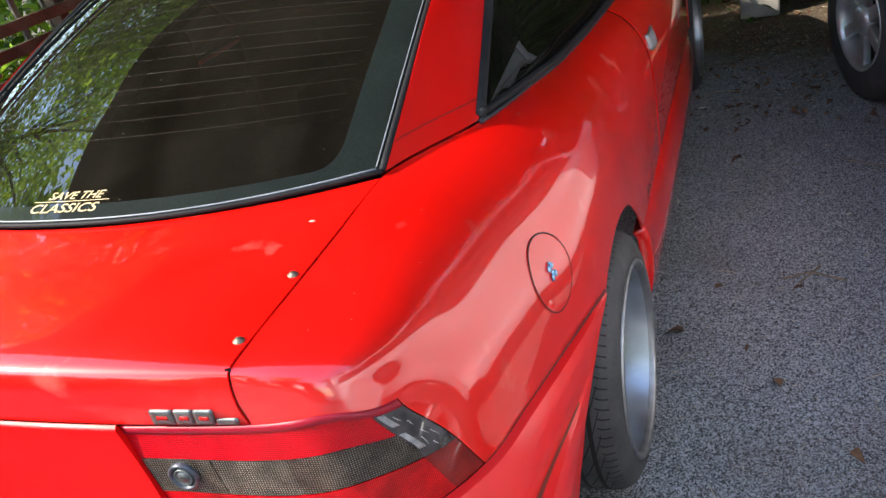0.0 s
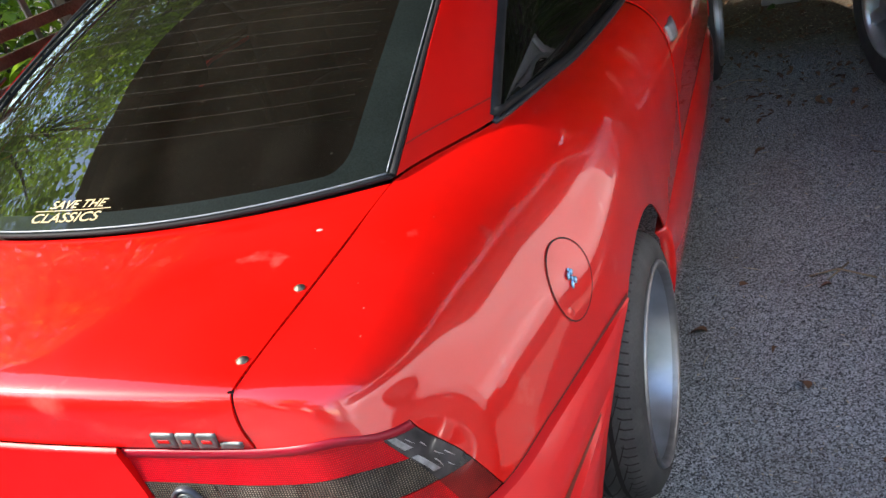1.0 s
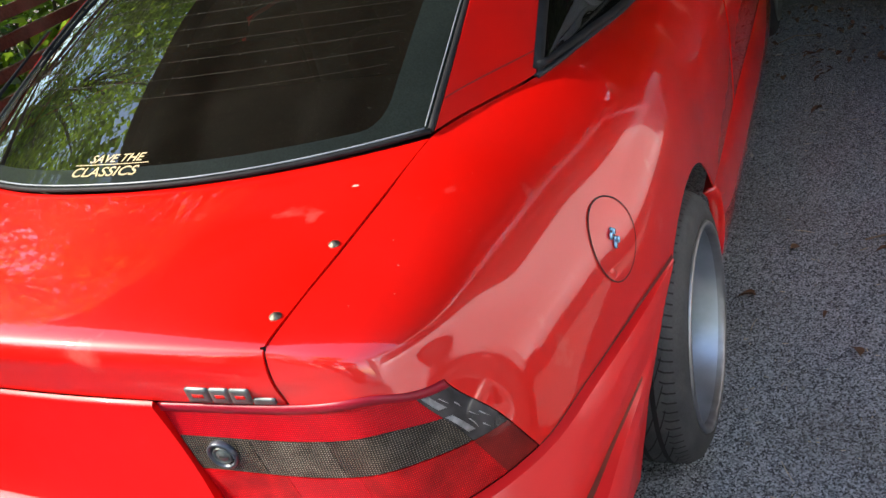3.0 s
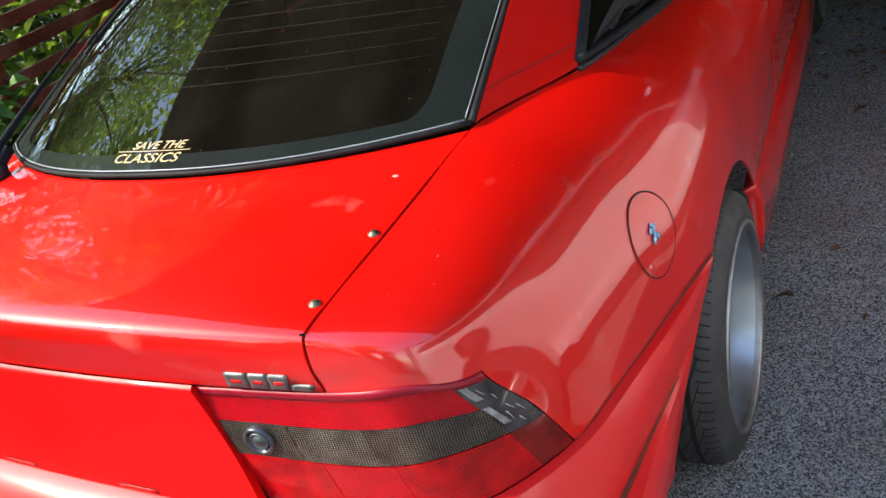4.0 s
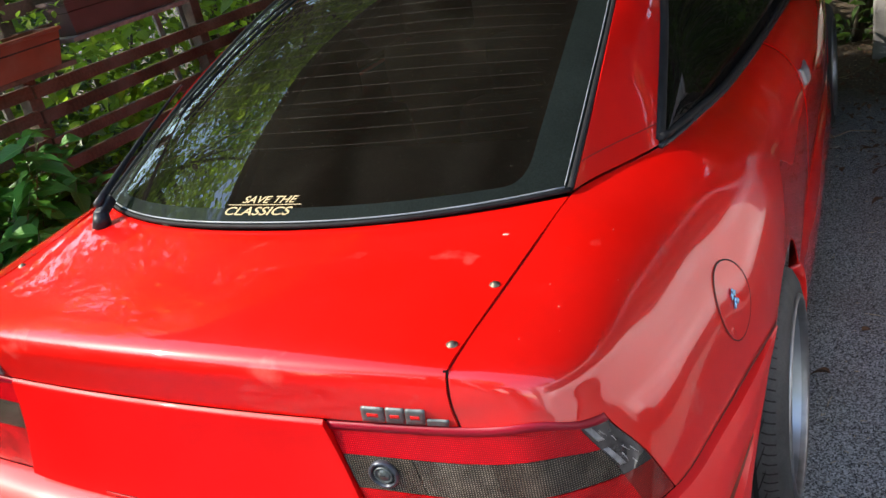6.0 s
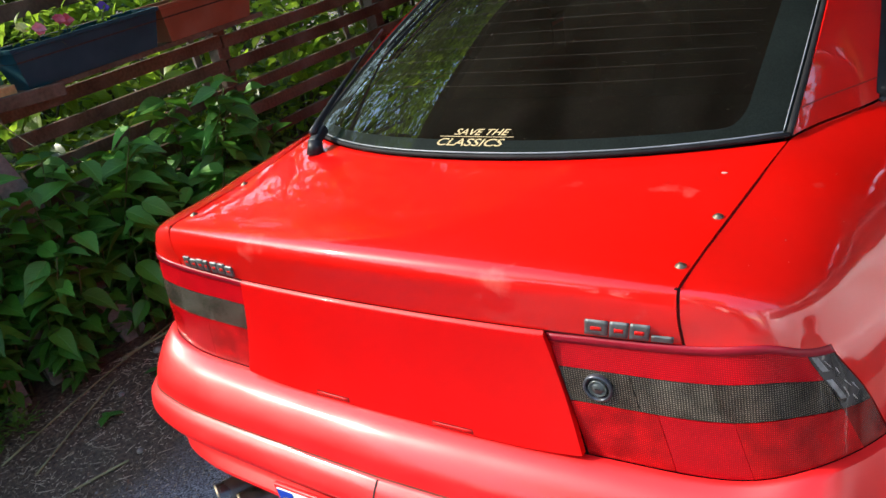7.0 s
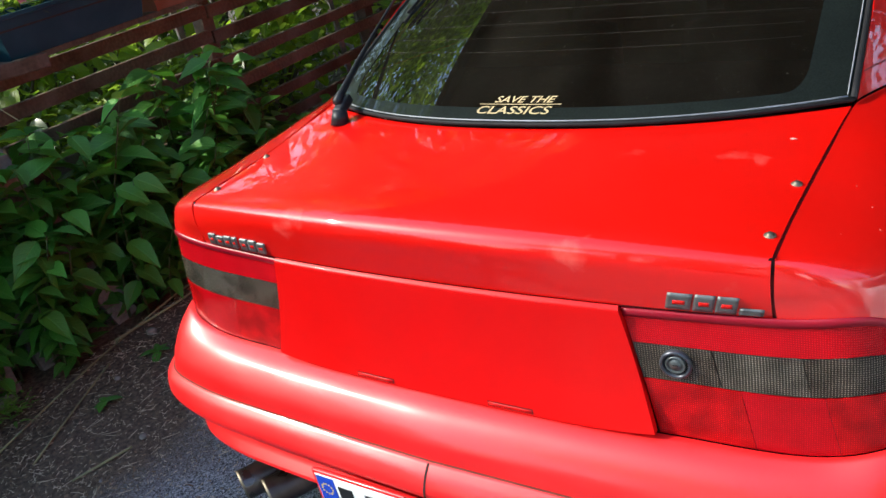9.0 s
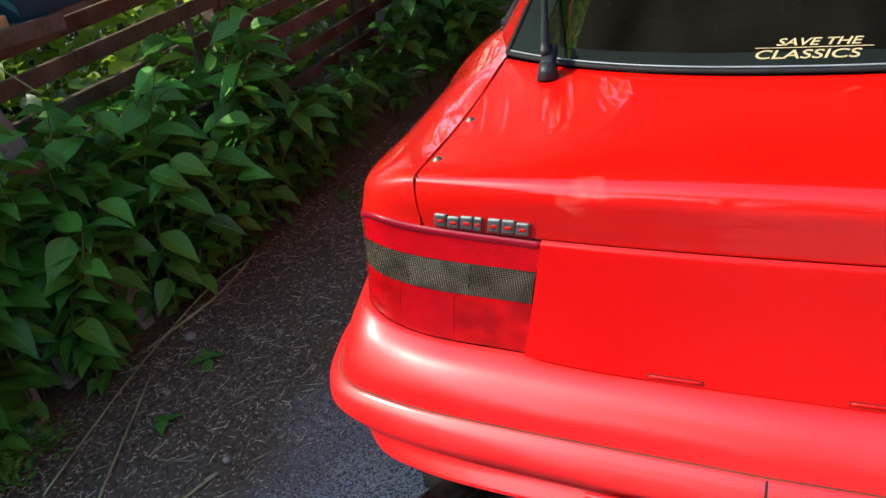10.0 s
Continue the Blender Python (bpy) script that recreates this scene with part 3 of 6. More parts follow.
for x, y in ((0.534, 0.172), (0.534, 0.330)):
    for side in (1, -1):
        p = lid_at(x * side, y)
        bolt = bmesh.new()
        lathe(bolt, [(0.0001, 0.0052), (0.0035, 0.0048), (0.0048, 0.0036), (0.0053, 0.0022), (0.0080, 0.0018), (0.0083, -0.001)], 20, Matrix.Translation(p) @ pose(0, 0, 0, 0, -90, 0))
        part("bolt", bolt, STEEL, boot, "round steel bolt with washer")
# A chip and small scratches in the paint.
chip = bmesh.new()
p = lid_at(0.500, 0.468)
bmesh.ops.create_icosphere(chip, subdivisions=2, radius=1.0, matrix=Matrix.Translation(p) @ Matrix.Diagonal((0.007, 0.0035, 0.0006, 1)))
part("paint_chip", chip, material("primer", (0.62, 0.38, 0.32), 0.7), boot)

PRIMER = material("pale_primer", (0.60, 0.34, 0.28), 0.7)
for u, v, size in ((3.15, 0.55, 0.0022), (3.42, 0.35, 0.0016), (2.85, 0.75, 0.0018), (3.9, 0.9, 0.0014), (4.6, 0.6, 0.0016), (2.4, 0.5, 0.0014)):
    speck = bmesh.new()
    bmesh.ops.create_icosphere(speck, subdivisions=2, radius=1.0, matrix=Matrix.Translation(body(u, v)) @ outward(u, v).to_track_quat("Z", "Y").to_matrix().to_4x4() @ Matrix.Diagonal((size * 0.6, size * 0.45, 0.0004, 1)))
    part("paint_chip", speck, PRIMER, car)

# Badges: rows of plain raised slanted blocks where the maker's lettering is.
def badge(parent, x0, x1, v0, v1, blocks):
    """blocks: (a, b, c, d) in fractions of the badge, lying on the lid's upright face and leaning a little."""
    def face(off):
        return lambda a, c: lid((x0 + (x1 - x0) * a + 0.007 * c) / 0.5535, v0 + (v1 - v0) * c) - Vector((0, off, 0))
    for a, b, c, d in blocks:
        block = part("badge_block", sheet(face(0.004), steps(a, b, 6), steps(c, d, 5), fold=0.005), PEWTER, parent)
        if d - c > 0.6:
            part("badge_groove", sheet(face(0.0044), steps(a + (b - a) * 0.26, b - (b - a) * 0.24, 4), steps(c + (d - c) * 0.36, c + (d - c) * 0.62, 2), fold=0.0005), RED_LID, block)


badge(boot, 0.412, 0.543, 0.10, 0.80, [(0.0, 0.265, 0.02, 0.98), (0.29, 0.50, 0.0, 1.0), (0.52, 0.735, 0.0, 1.0), (0.76, 1.0, 0.0, 0.36)])
badge(boot, -0.532, -0.362, 0.10, 0.76, [(k / 7 + 0.008, (k + 1) / 7 - 0.008 - (0.05 if k == 3 else 0), 0.0, 1.0 - (0.12 if k in (1, 6) else 0)) for k in range(7)])

# The plain panel between the lamps, with two narrow slots near its lower edge.
def centre_panel(s, v):
    half = 0.3418 + 0.0465 * v
    bow = 1 - abs(s) ** 2.2
    return Vector((s * half, 0.094 - 0.014 * v - 0.010 * bow + 0.006 * math.sin(v * math.pi) - 0.006 + 0.0065 * max(0, 1 - v / 0.035) ** 2, 0.8551 - (0.2229 - 0.010 * abs(s) ** 6) * v))
panel_ob = part("rear_panel", sheet(centre_panel, steps(-1, 1, 48), steps(0, 0.04, 5)[:-1] + steps(0.04, 1, 15), fold=0.014, flip=True), RED_PANEL, car, "plain smoothed red panel between the tail lamps")
sharp(panel_ob, 30)
SEAM_RED = material("dark_red_seam", (0.08, 0.006, 0.005), 0.7)
for x0 in (-0.183, 0.099):
    slot = part("panel_slot", sheet(lambda s, v: centre_panel(s, v) - Vector((0, 0.0010, 0)), steps(x0 / 0.385, (x0 + 0.085) / 0.385, 6), [0.944, 0.984], fold=0, flip=True), SEAM_RED, panel_ob)
    part("slot_cover", sheet(lambda s, v: centre_panel(s, v) - Vector((0, 0.0018, 0)), steps((x0 + 0.002) / 0.385, (x0 + 0.083) / 0.385, 6), [0.952, 0.977], fold=0.0006, flip=True), RED_PANEL, slot)

# Tail lamps.
def lamp(u, v, off=0.0):
    p = body(u, v)
    return p + outward(u, v) * (off - 0.001)


for side in (1, -1):
    lampo = part("tail_lamp", sheet(lambda u, v: lamp(u, v, -0.006), steps(0.008, 2.99, 60), steps(3.01, 4.99, 20), flip=True, side=side, fold=0.03), GAP, car, "red and smoked grey tail lamp, weathered")
    fine = steps(0.006, 2.985, 72)
    sharp(part("upper_lens", sheet(lambda u, v: lamp(u, v, 0.0 if v > 3.2 else 0.002), steps(0.006, 2.60, 64), [3.035, 3.16, 3.24] + steps(3.3, 3.66, 5), flip=True, side=side, fold=0.0008, uv=True), LENS_RED, lampo, "ribbed red lens"), 20)
    part("lens_rim", sheet(lambda u, v: lamp(u, v, 0.003), fine, [3.003, 3.09, 3.17], flip=True, side=side, fold=0.004), material("plain_red_plastic", (0.26, 0.004, 0.016), 0.35, coat=0.1, spec=0.25), lampo)
    for u0, u1, m in ((0.006, 0.504, LENS_SMOKE), (0.512, 1.131, LENS_SMOKE_LIGHT), (1.139, 2.60, LENS_SMOKE)):
        sharp(part("smoked_lens", sheet(lambda u, v: lamp(u, v, 0.0), steps(u0, u1, 24), steps(3.672, 4.214, 6), flip=True, side=side, fold=0.0008, uv=True), m, lampo, "smoked grey lens"), 20)
    sharp(part("corner_lens", sheet(lambda u, v: lamp(u, v, 0.0005), steps(2.606, 2.985, 14), steps(3.16, 4.222, 12), flip=True, side=side, fold=0.002), CLEAR_SMOKE, lampo, "clear smoked corner of the lamp"), 20)
    # Two pale reflector plates in the clear corner, and slivers that paint the glints of its facets.
    for u0, u1, v0, v1 in ((2.650, 2.745, 3.20, 3.50), (2.625, 2.700, 3.66, 4.04)):
        part("reflector_plate", sheet(lambda u, v: lamp(u + 0.03 * (v - v0), v, 0.0012), steps(u0, u1, 4), steps(v0, v1, 6), flip=True, side=side, fold=0.001), FACET, lampo, "pale reflector plate")
    for u0, v0, tall, bow in ((2.80, 3.30, 0.16, 0.020), (2.86, 3.47, 0.12, -0.015), (2.765, 3.84, 0.20, -0.020), (2.84, 3.72, 0.14, 0.02), (2.90, 3.80, 0.18, 0.015), (2.81, 4.02, 0.12, 0.02)):
        part("reflector_facet", sheet(lambda a, f: lamp(u0 + bow * f * f + 0.007 * a * (1 - f * f), v0 + tall * f, 0.0012), steps(-1, 1, 2), steps(0, 1, 8), flip=True, side=side, fold=0.001), SLIVER, lampo)
    for u0, u1, m in ((0.006, 0.622, LENS_DEEP), (0.627, 1.252, LENS_RED), (1.257, 2.60, LENS_DEEP), (2.6005, 2.985, LENS_DUSK)):
        sharp(part("lower_lens", sheet(lambda u, v: lamp(u, v, 0.0), steps(u0, u1, 24), steps(4.232, 4.997, 8), flip=True, side=side, fold=0.002, uv=True), m, lampo, "red lens"), 20)
    if side > 0:
        lock = bmesh.new()
        c = lamp(0.26, 3.94, 0.002)
        at = Matrix.Translation(c) @ pose(0, 0, 0, 0, 0, -90 + 4)
        lathe(lock, [(0.0235, -0.004), (0.0235, 0.0035), (0.0205, 0.0055), (0.0185, 0.0035), (0.0175, -0.002), (0.0150, -0.003)], 36, at)
        part("boot_lock", lock, LOCK_RING, lampo, "round boot lock with metal barrel")
        barrel = bmesh.new()
        lathe(barrel, [(0.0148, -0.003), (0.0148, 0.003), (0.0130, 0.0045), (0.0118, 0.0022), (0.0095, 0.0022), (0.0088, 0.0036), (0.0001, 0.0040)], 32, at)
        part("lock_barrel", barrel, PEWTER, lampo)
        cut = bmesh.new()
        box(cut, (0.0040, -0.004, -0.001), (0.0045, 0.004, 0.001), 0, at)
        part("key_slot", cut, GAP, lampo, smooth=False)

# Strip in shaded red for the gap between the quarter panel and the bumper, wider towards the wheel.
for side in (1, -1):
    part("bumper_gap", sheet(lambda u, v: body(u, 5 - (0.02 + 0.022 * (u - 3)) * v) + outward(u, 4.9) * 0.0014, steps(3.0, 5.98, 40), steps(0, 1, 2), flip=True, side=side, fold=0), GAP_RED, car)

# Rear bumper.
BUMPER = [  # from the panel's lower edge downwards, each from the middle round to the wheel arch
    [(0, 0.074, 0.630)] + [(x, y - 0.0005, z - 0.001) for x, y, z in LOWER[:7]],
    [(0, 0.064, 0.6290), (0.388, 0.080, 0.6290), (0.607, 0.096, 0.6325), (0.728, 0.138, 0.656), (0.802, 0.289, 0.633), (0.837, 0.45, 0.625), (0.863, 0.658, 0.597), (0.878, 0.862, 0.568)],
    [(0, 0.030, 0.612), (0.388, 0.046, 0.612), (0.615, 0.066, 0.612), (0.746, 0.115, 0.624), (0.813, 0.276, 0.600), (0.848, 0.45, 0.598), (0.866, 0.645, 0.575), (0.875, 0.840, 0.552)],
    [(0, 0.002, 0.575), (0.388, 0.016, 0.573), (0.625, 0.038, 0.571), (0.763, 0.092, 0.574), (0.824, 0.262, 0.560), (0.852, 0.45, 0.555), (0.862, 0.620, 0.540), (0.868, 0.785, 0.518)],
    [(0, -0.003, 0.541), (0.388, 0.010, 0.537), (0.630, 0.031, 0.534), (0.778, 0.087, 0.532), (0.828, 0.254, 0.526), (0.845, 0.44, 0.514), (0.855, 0.59, 0.500), (0.864, 0.740, 0.488)],
    [(0, -0.010, 0.535), (0.388, 0.004, 0.531), (0.634, 0.025, 0.528), (0.788, 0.081, 0.525), (0.857, 0.236, 0.520), (0.862, 0.43, 0.506), (0.862, 0.575, 0.490), (0.862, 0.720, 0.476)],
    [(0, -0.026, 0.518), (0.388, -0.012, 0.514), (0.637, 0.011, 0.510), (0.799, 0.072, 0.507), (0.867, 0.232, 0.495), (0.868, 0.42, 0.482), (0.864, 0.56, 0.468), (0.860, 0.700, 0.460)],
    [(0, -0.038, 0.488), (0.388, -0.023, 0.484), (0.640, 0.002, 0.478), (0.804, 0.070, 0.472), (0.872, 0.232, 0.446), (0.868, 0.41, 0.434), (0.860, 0.54, 0.430), (0.854, 0.675, 0.428)],
    [(0, -0.022, 0.462), (0.388, -0.007, 0.458), (0.635, 0.018, 0.451), (0.788, 0.085, 0.440), (0.850, 0.245, 0.405), (0.850, 0.41, 0.392), (0.847, 0.535, 0.390), (0.846, 0.665, 0.392)],
    [(0, 0.010, 0.425), (0.388, 0.026, 0.418), (0.618, 0.046, 0.410), (0.764, 0.100, 0.396), (0.812, 0.265, 0.345), (0.826, 0.41, 0.32), (0.830, 0.53, 0.31), (0.832, 0.655, 0.31)],
    [(0, -0.014, 0.388), (0.388, 0.002, 0.380), (0.602, 0.028, 0.368), (0.740, 0.092, 0.350), (0.803, 0.265, 0.31), (0.818, 0.40, 0.285), (0.823, 0.53, 0.275), (0.826, 0.65, 0.28)],
    [(0, 0.030, 0.36), (0.388, 0.045, 0.352), (0.575, 0.070, 0.34), (0.690, 0.130, 0.315), (0.775, 0.285, 0.27), (0.797, 0.40, 0.23), (0.806, 0.52, 0.21), (0.810, 0.645, 0.19)]]
def bumper(u, v):
    rows = [spline(r, abs(u)) for r in BUMPER]
    k = min(int(v), len(rows) - 2)
    crisp = min(1, max(0, (abs(u) - 2.6) / 0.9)) * 0.85
    p = spline(rows, v).lerp(rows[k].lerp(rows[k + 1], v - k), crisp)
    return Vector((math.copysign(p.x, u), p.y, p.z))
us = steps(0, 3, 24)[:-1] + steps(3, 7, 36)
us = [-u for u in us[:0:-1]] + us
bump_ob = part("rear_bumper", sheet(bumper, us, steps(0, 1, 3)[:-1] + steps(1, 4, 15)[:-1] + steps(4, 5, 4)[:-1] + steps(5, 11, 30), fold=0.02, flip=True), RED_MATT, car, "faded red bumper with a joint in the middle")
sharp(bump_ob, 24)
# The narrow joint round the bumper below its top, carried on along the sides as the groove's painted shade, and the
# upright joint in its middle.
part("trim_joint", sheet(lambda u, v: bumper(u, v) + ((bumper(u, v + 0.02) - bumper(u, v - 0.02)).cross(bumper(u + 0.02, v) - bumper(u - 0.02, v))).normalized() * 0.0012, [u for u in us if abs(u) <= 6.2], [4.0, 4.16, 4.32], fold=0, flip=True), material("joint_and_groove_shade", (0.13, 0.022, 0.010), 0.7, var=0.4, var_scale=9), bump_ob)
part("middle_joint", sheet(lambda u, v: bumper(u, v) - Vector((0, 0.0012, 0)), [-0.005, 0.005], steps(4.6, 8.1, 16), fold=0, flip=True), GAP, bump_ob)

# Number plate: blue band and plain bars.
bm = bmesh.new()
box(bm, (-0.268, -0.004, -0.062), (0.268, 0.006, 0.062), 0.003)
plate = part("number_plate", bm, RED_MATT, car, "white number plate with a blue band in a red holder", m=pose(0, -0.036, 0.409, 3, 0, 0))
bm = bmesh.new()
box(bm, (-0.260, -0.006, -0.055), (0.260, -0.003, 0.055), 0.001)
part("plate_board", bm, PLATE_WHITE, plate)
bm = bmesh.new()
box(bm, (-0.258, -0.0068, -0.053), (-0.215, -0.0058, 0.053))
part("blue_band", bm, PLATE_BLUE, plate, smooth=False)
stars = bmesh.new()
for k in range(12):
    a = 2 * math.pi * k / 12
    bmesh.ops.create_cone(stars, segments=5, radius1=0.0022, radius2=0.0022, depth=0.0006, cap_ends=True, matrix=Matrix.Translation((-0.2365 + 0.013 * math.sin(a), -0.0070, 0.022 + 0.013 * math.cos(a))) @ pose(0, 0, 0, 90, 0, 0))
part("star_ring", stars, YELLOW, plate, smooth=False)
for k, x in enumerate((-0.190, -0.125, 0.035, 0.095, 0.155)):
    bm = bmesh.new()
    box(bm, (x - 0.017, -0.0072, -0.0375), (x + 0.017, -0.0058, 0.0375), 0.0008)
    part("plate_bar", bm, PLATE_BLACK, plate, smooth=False)
bm = bmesh.new()
bmesh.ops.create_cone(bm, segments=28, radius1=0.0175, radius2=0.0175, depth=0.0012, cap_ends=True, matrix=Matrix.Translation((-0.062, -0.0066, 0.02)) @ pose(0, 0, 0, 90, 0, 0))
part("round_seal", bm, PLATE_GREEN, plate, "round green seal", smooth=False)
bm = bmesh.new()
box(bm, (-0.045, -0.016, 0.030), (0.012, -0.004, 0.068), 0.003)
part("plate_clamp", bm, BLACK_PLASTIC, plate)

# Twin tail pipes, slanted outwards.
for x in (-0.632, -0.548):
    ex = bmesh.new()
    mouth = Vector((x, 0.040, 0.232))
    pts = [mouth, mouth + Vector((0.050, 0.086, 0.005)), mouth + Vector((0.10, 0.175, 0.010)), mouth + Vector((0.12, 0.30, 0.012))]
    tube(ex, pts, 0.038, 28, cap=False)
    pipe = part("tail_pipe", ex, EXHAUST, car, "heat-stained round tail pipe")
    bore = bmesh.new()
    tube(bore, pts, 0.0352, 28, cap=False)
    tube(bore, [pts[2], pts[3]], 0.0345, 28)
    part("pipe_bore", bore, SOOT, pipe)
    ringm = bmesh.new()
    lathe(ringm, [(0.0350, 0.002), (0.0350, -0.0015), (0.0383, -0.0015), (0.0383, 0.004)], 28, Matrix.Translation(mouth) @ pose(0, 0, 0, 0, -3, 60))
    part("pipe_rim", ringm, STEEL, pipe)

# Rear window: glass, black printed border, seal, heater wires, wiper.
rear = part("rear_window", sheet(pane, steps(-1, 1, 48), steps(0.02, 4, 32), fold=0.004), GLASS, car, "tinted rear window with heater wires, dusty")
border = bmesh.new()
ss = steps(0, 0.74, 12)[:-1] + steps(0.74, 0.88, 48)[:-1] + steps(0.88, 1, 5)


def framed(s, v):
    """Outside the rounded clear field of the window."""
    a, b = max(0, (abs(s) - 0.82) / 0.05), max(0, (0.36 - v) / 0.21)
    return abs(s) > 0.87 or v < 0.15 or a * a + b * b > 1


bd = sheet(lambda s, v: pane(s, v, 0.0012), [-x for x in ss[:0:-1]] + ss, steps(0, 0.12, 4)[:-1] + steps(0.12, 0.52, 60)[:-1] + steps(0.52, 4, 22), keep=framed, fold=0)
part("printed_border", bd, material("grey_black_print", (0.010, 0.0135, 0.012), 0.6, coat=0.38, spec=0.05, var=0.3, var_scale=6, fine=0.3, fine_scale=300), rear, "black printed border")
seal = bmesh.new()
tube(seal, [pane(s, 0.0, 0.0015) + Vector((0, -0.003, 0)) for s in steps(-1, 1, 60)], 0.0048, 8)
for side in (1, -1):
    tube(seal, [pane(side, v, 0.001) for v in steps(0, 4, 30)], 0.006, 8)
part("window_seal", seal, RUBBER, rear, "black rubber seal")
# The seal's thin grey edge, the sky's sheen put into its colour.
bright = bmesh.new()
tube(bright, [pane(s, 0.012, 0.005) for s in steps(-0.985, 0.985, 60)], 0.0017, 6)
tube(bright, [pane(0.984 - 0.001 * v, v, 0.0035) for v in steps(0.04, 4, 30)], 0.0011, 6)
part("seal_edge", bright, SEAL_SHEEN, rear, "thin grey edge of the seal with its sheen")
for k in range(18):
    v = 0.70 + k * 0.155
    wire = bmesh.new()
    tube(wire, [pane(s, v + 0.02 * s * s, 0.0003) for s in steps(-0.83, 0.83, 30)], 0.00022, 4)
    part("heater_wire", wire, WIRE, rear)

# The sticker on the glass, with its words and a rule between them.
def lettering(text, size, shear, width):
    c = bpy.data.curves.new("lettering", "FONT")
    c.body, c.size, c.shear, c.align_x = text, size, shear, "LEFT"
    c.resolution_u, c.offset = 4, 0.0003
    ob = new("lettering", c)
    me = bpy.data.meshes.new_from_object(ob.evaluated_get(bpy.context.evaluated_depsgraph_get()))
    bpy.data.objects.remove(ob)
    bm = bmesh.new()
    bm.from_mesh(me)
    xs = [v.co.x for v in bm.verts]
    for v in bm.verts:
        v.co.x = (v.co.x - min(xs)) / (max(xs) - min(xs)) * width
    bmesh.ops.triangulate(bm, faces=bm.faces)
    return bm


STICK = (-0.078, 0.102, 0.088, 0.300)


def on_glass(bm, x0, h0):
    for v in bm.verts:
        s, w = (x0 + v.co.x) / 0.572, STICK[2] + (h0 + v.co.y) / 0.292
        n = (pane(s + 0.01, w) - pane(s - 0.01, w)).cross(pane(s, w + 0.01) - pane(s, w - 0.01)).normalized()
        v.co = pane(s, w) + n * 0.0026
    return bm


part("sticker_text", on_glass(lettering("SAVE THE", 0.0245, 0.30, 0.130), -0.046, 0.0305), GOLD, rear, "gold word")
part("sticker_text", on_glass(lettering("CLASSICS", 0.0290, 0.20, 0.158), -0.076, 0.0), GOLD, rear, "gold word")
rule = bmesh.new()
bmesh.ops.create_grid(rule, x_segments=12, y_segments=1, size=0.5, matrix=Matrix.Diagonal((0.176, 0.0018, 1, 1)))
bmesh.ops.translate(rule, vec=(0.088, 0.0255, 0), verts=rule.verts)
part("sticker_rule", on_glass(rule, -0.078, 0.0), GOLD, rear)

foot = lid_at(-0.440, 0.468)
bm = bmesh.new()
bmesh.ops.create_cone(bm, segments=20, radius1=0.021, radius2=0.016, depth=0.034, cap_ends=True, matrix=Matrix.Translation(foot + Vector((0, 0.004, 0.014))) @ pose(0, 0, 0, -18, 0, 0))
box(bm, (-0.012, 0.0, 0.0), (0.012, 0.052, 0.022), 0.005, Matrix.Translation(foot + Vector((0.0, 0.006, 0.014))) @ pose(0, 0, 0, 24, 0, 4))
wiper = part("rear_wiper", bm, BLACK_PLASTIC, car, "black rear wiper resting up along the glass")
arm = bmesh.new()
spine = [Vector((-0.442, 0.480, 1.024)).lerp(Vector((-0.593, 0.985, 1.142)), t) + Vector((0, 0, 0.006 * math.sin(t * math.pi))) for t in steps(0, 1, 14)]
tube(arm, spine, [0.0095 - 0.0058 * min(1, 1.6 * t) for t in steps(0, 1, 14)], 8)
part("wiper_arm", arm, BLACK_PLASTIC, wiper)
blade = bmesh.new()
tube(blade, [pane(-0.824 + 0.166 * t, 1.08 + 1.9 * t, 0.010) for t in steps(0, 1, 18)], 0.0045, 6)
tube(blade, [pane(-0.819 + 0.150 * t, 1.15 + 1.7 * t, 0.022) for t in steps(0, 1, 18)], 0.0035, 6)
for t in (0.1, 0.35, 0.65, 0.9):
    tube(blade, [pane(-0.824 + 0.166 * t, 1.08 + 1.9 * t, 0.008), pane(-0.824 + 0.166 * t, 1.08 + 1.9 * t, 0.024)], 0.003, 6)
part("wiper_blade", blade, RUBBER, wiper)

# Fuel flap.
FUEL_Y, FUEL_Z, FUEL_R = 0.670, 0.741, 0.071
def flap(r, a):
    p, u, v = beside(FUEL_Y + r * math.cos(a), FUEL_Z + r * math.sin(a))
    return p
def flap_disc(r0, r1, off, rings, fold):
    angles = steps(0, 2 * math.pi, 40)
    pts = {}
    def f(r, a):
        key = (round(r, 5), round(a % (2 * math.pi), 5) % 6.28318)
        if key not in pts:
            q, u, v = beside(FUEL_Y + r * math.cos(a), FUEL_Z + r * math.sin(a))
            pts[key] = q + outward(u, v) * off
        return pts[key]
    bm = sheet(f, steps(r0, r1, rings), angles, fold=0, flip=True)
    bmesh.ops.remove_doubles(bm, verts=bm.verts, dist=1e-6)
    return bm
flap_ob = part("fuel_flap", flap_disc(0.002, FUEL_R, 0.0012, 6, 0), RED, car, "round red fuel flap")
part("flap_gap", flap_disc(FUEL_R - 0.0006, FUEL_R + 0.0020, 0.0020, 1, 0), GAP, flap_ob)
petals = bmesh.new()
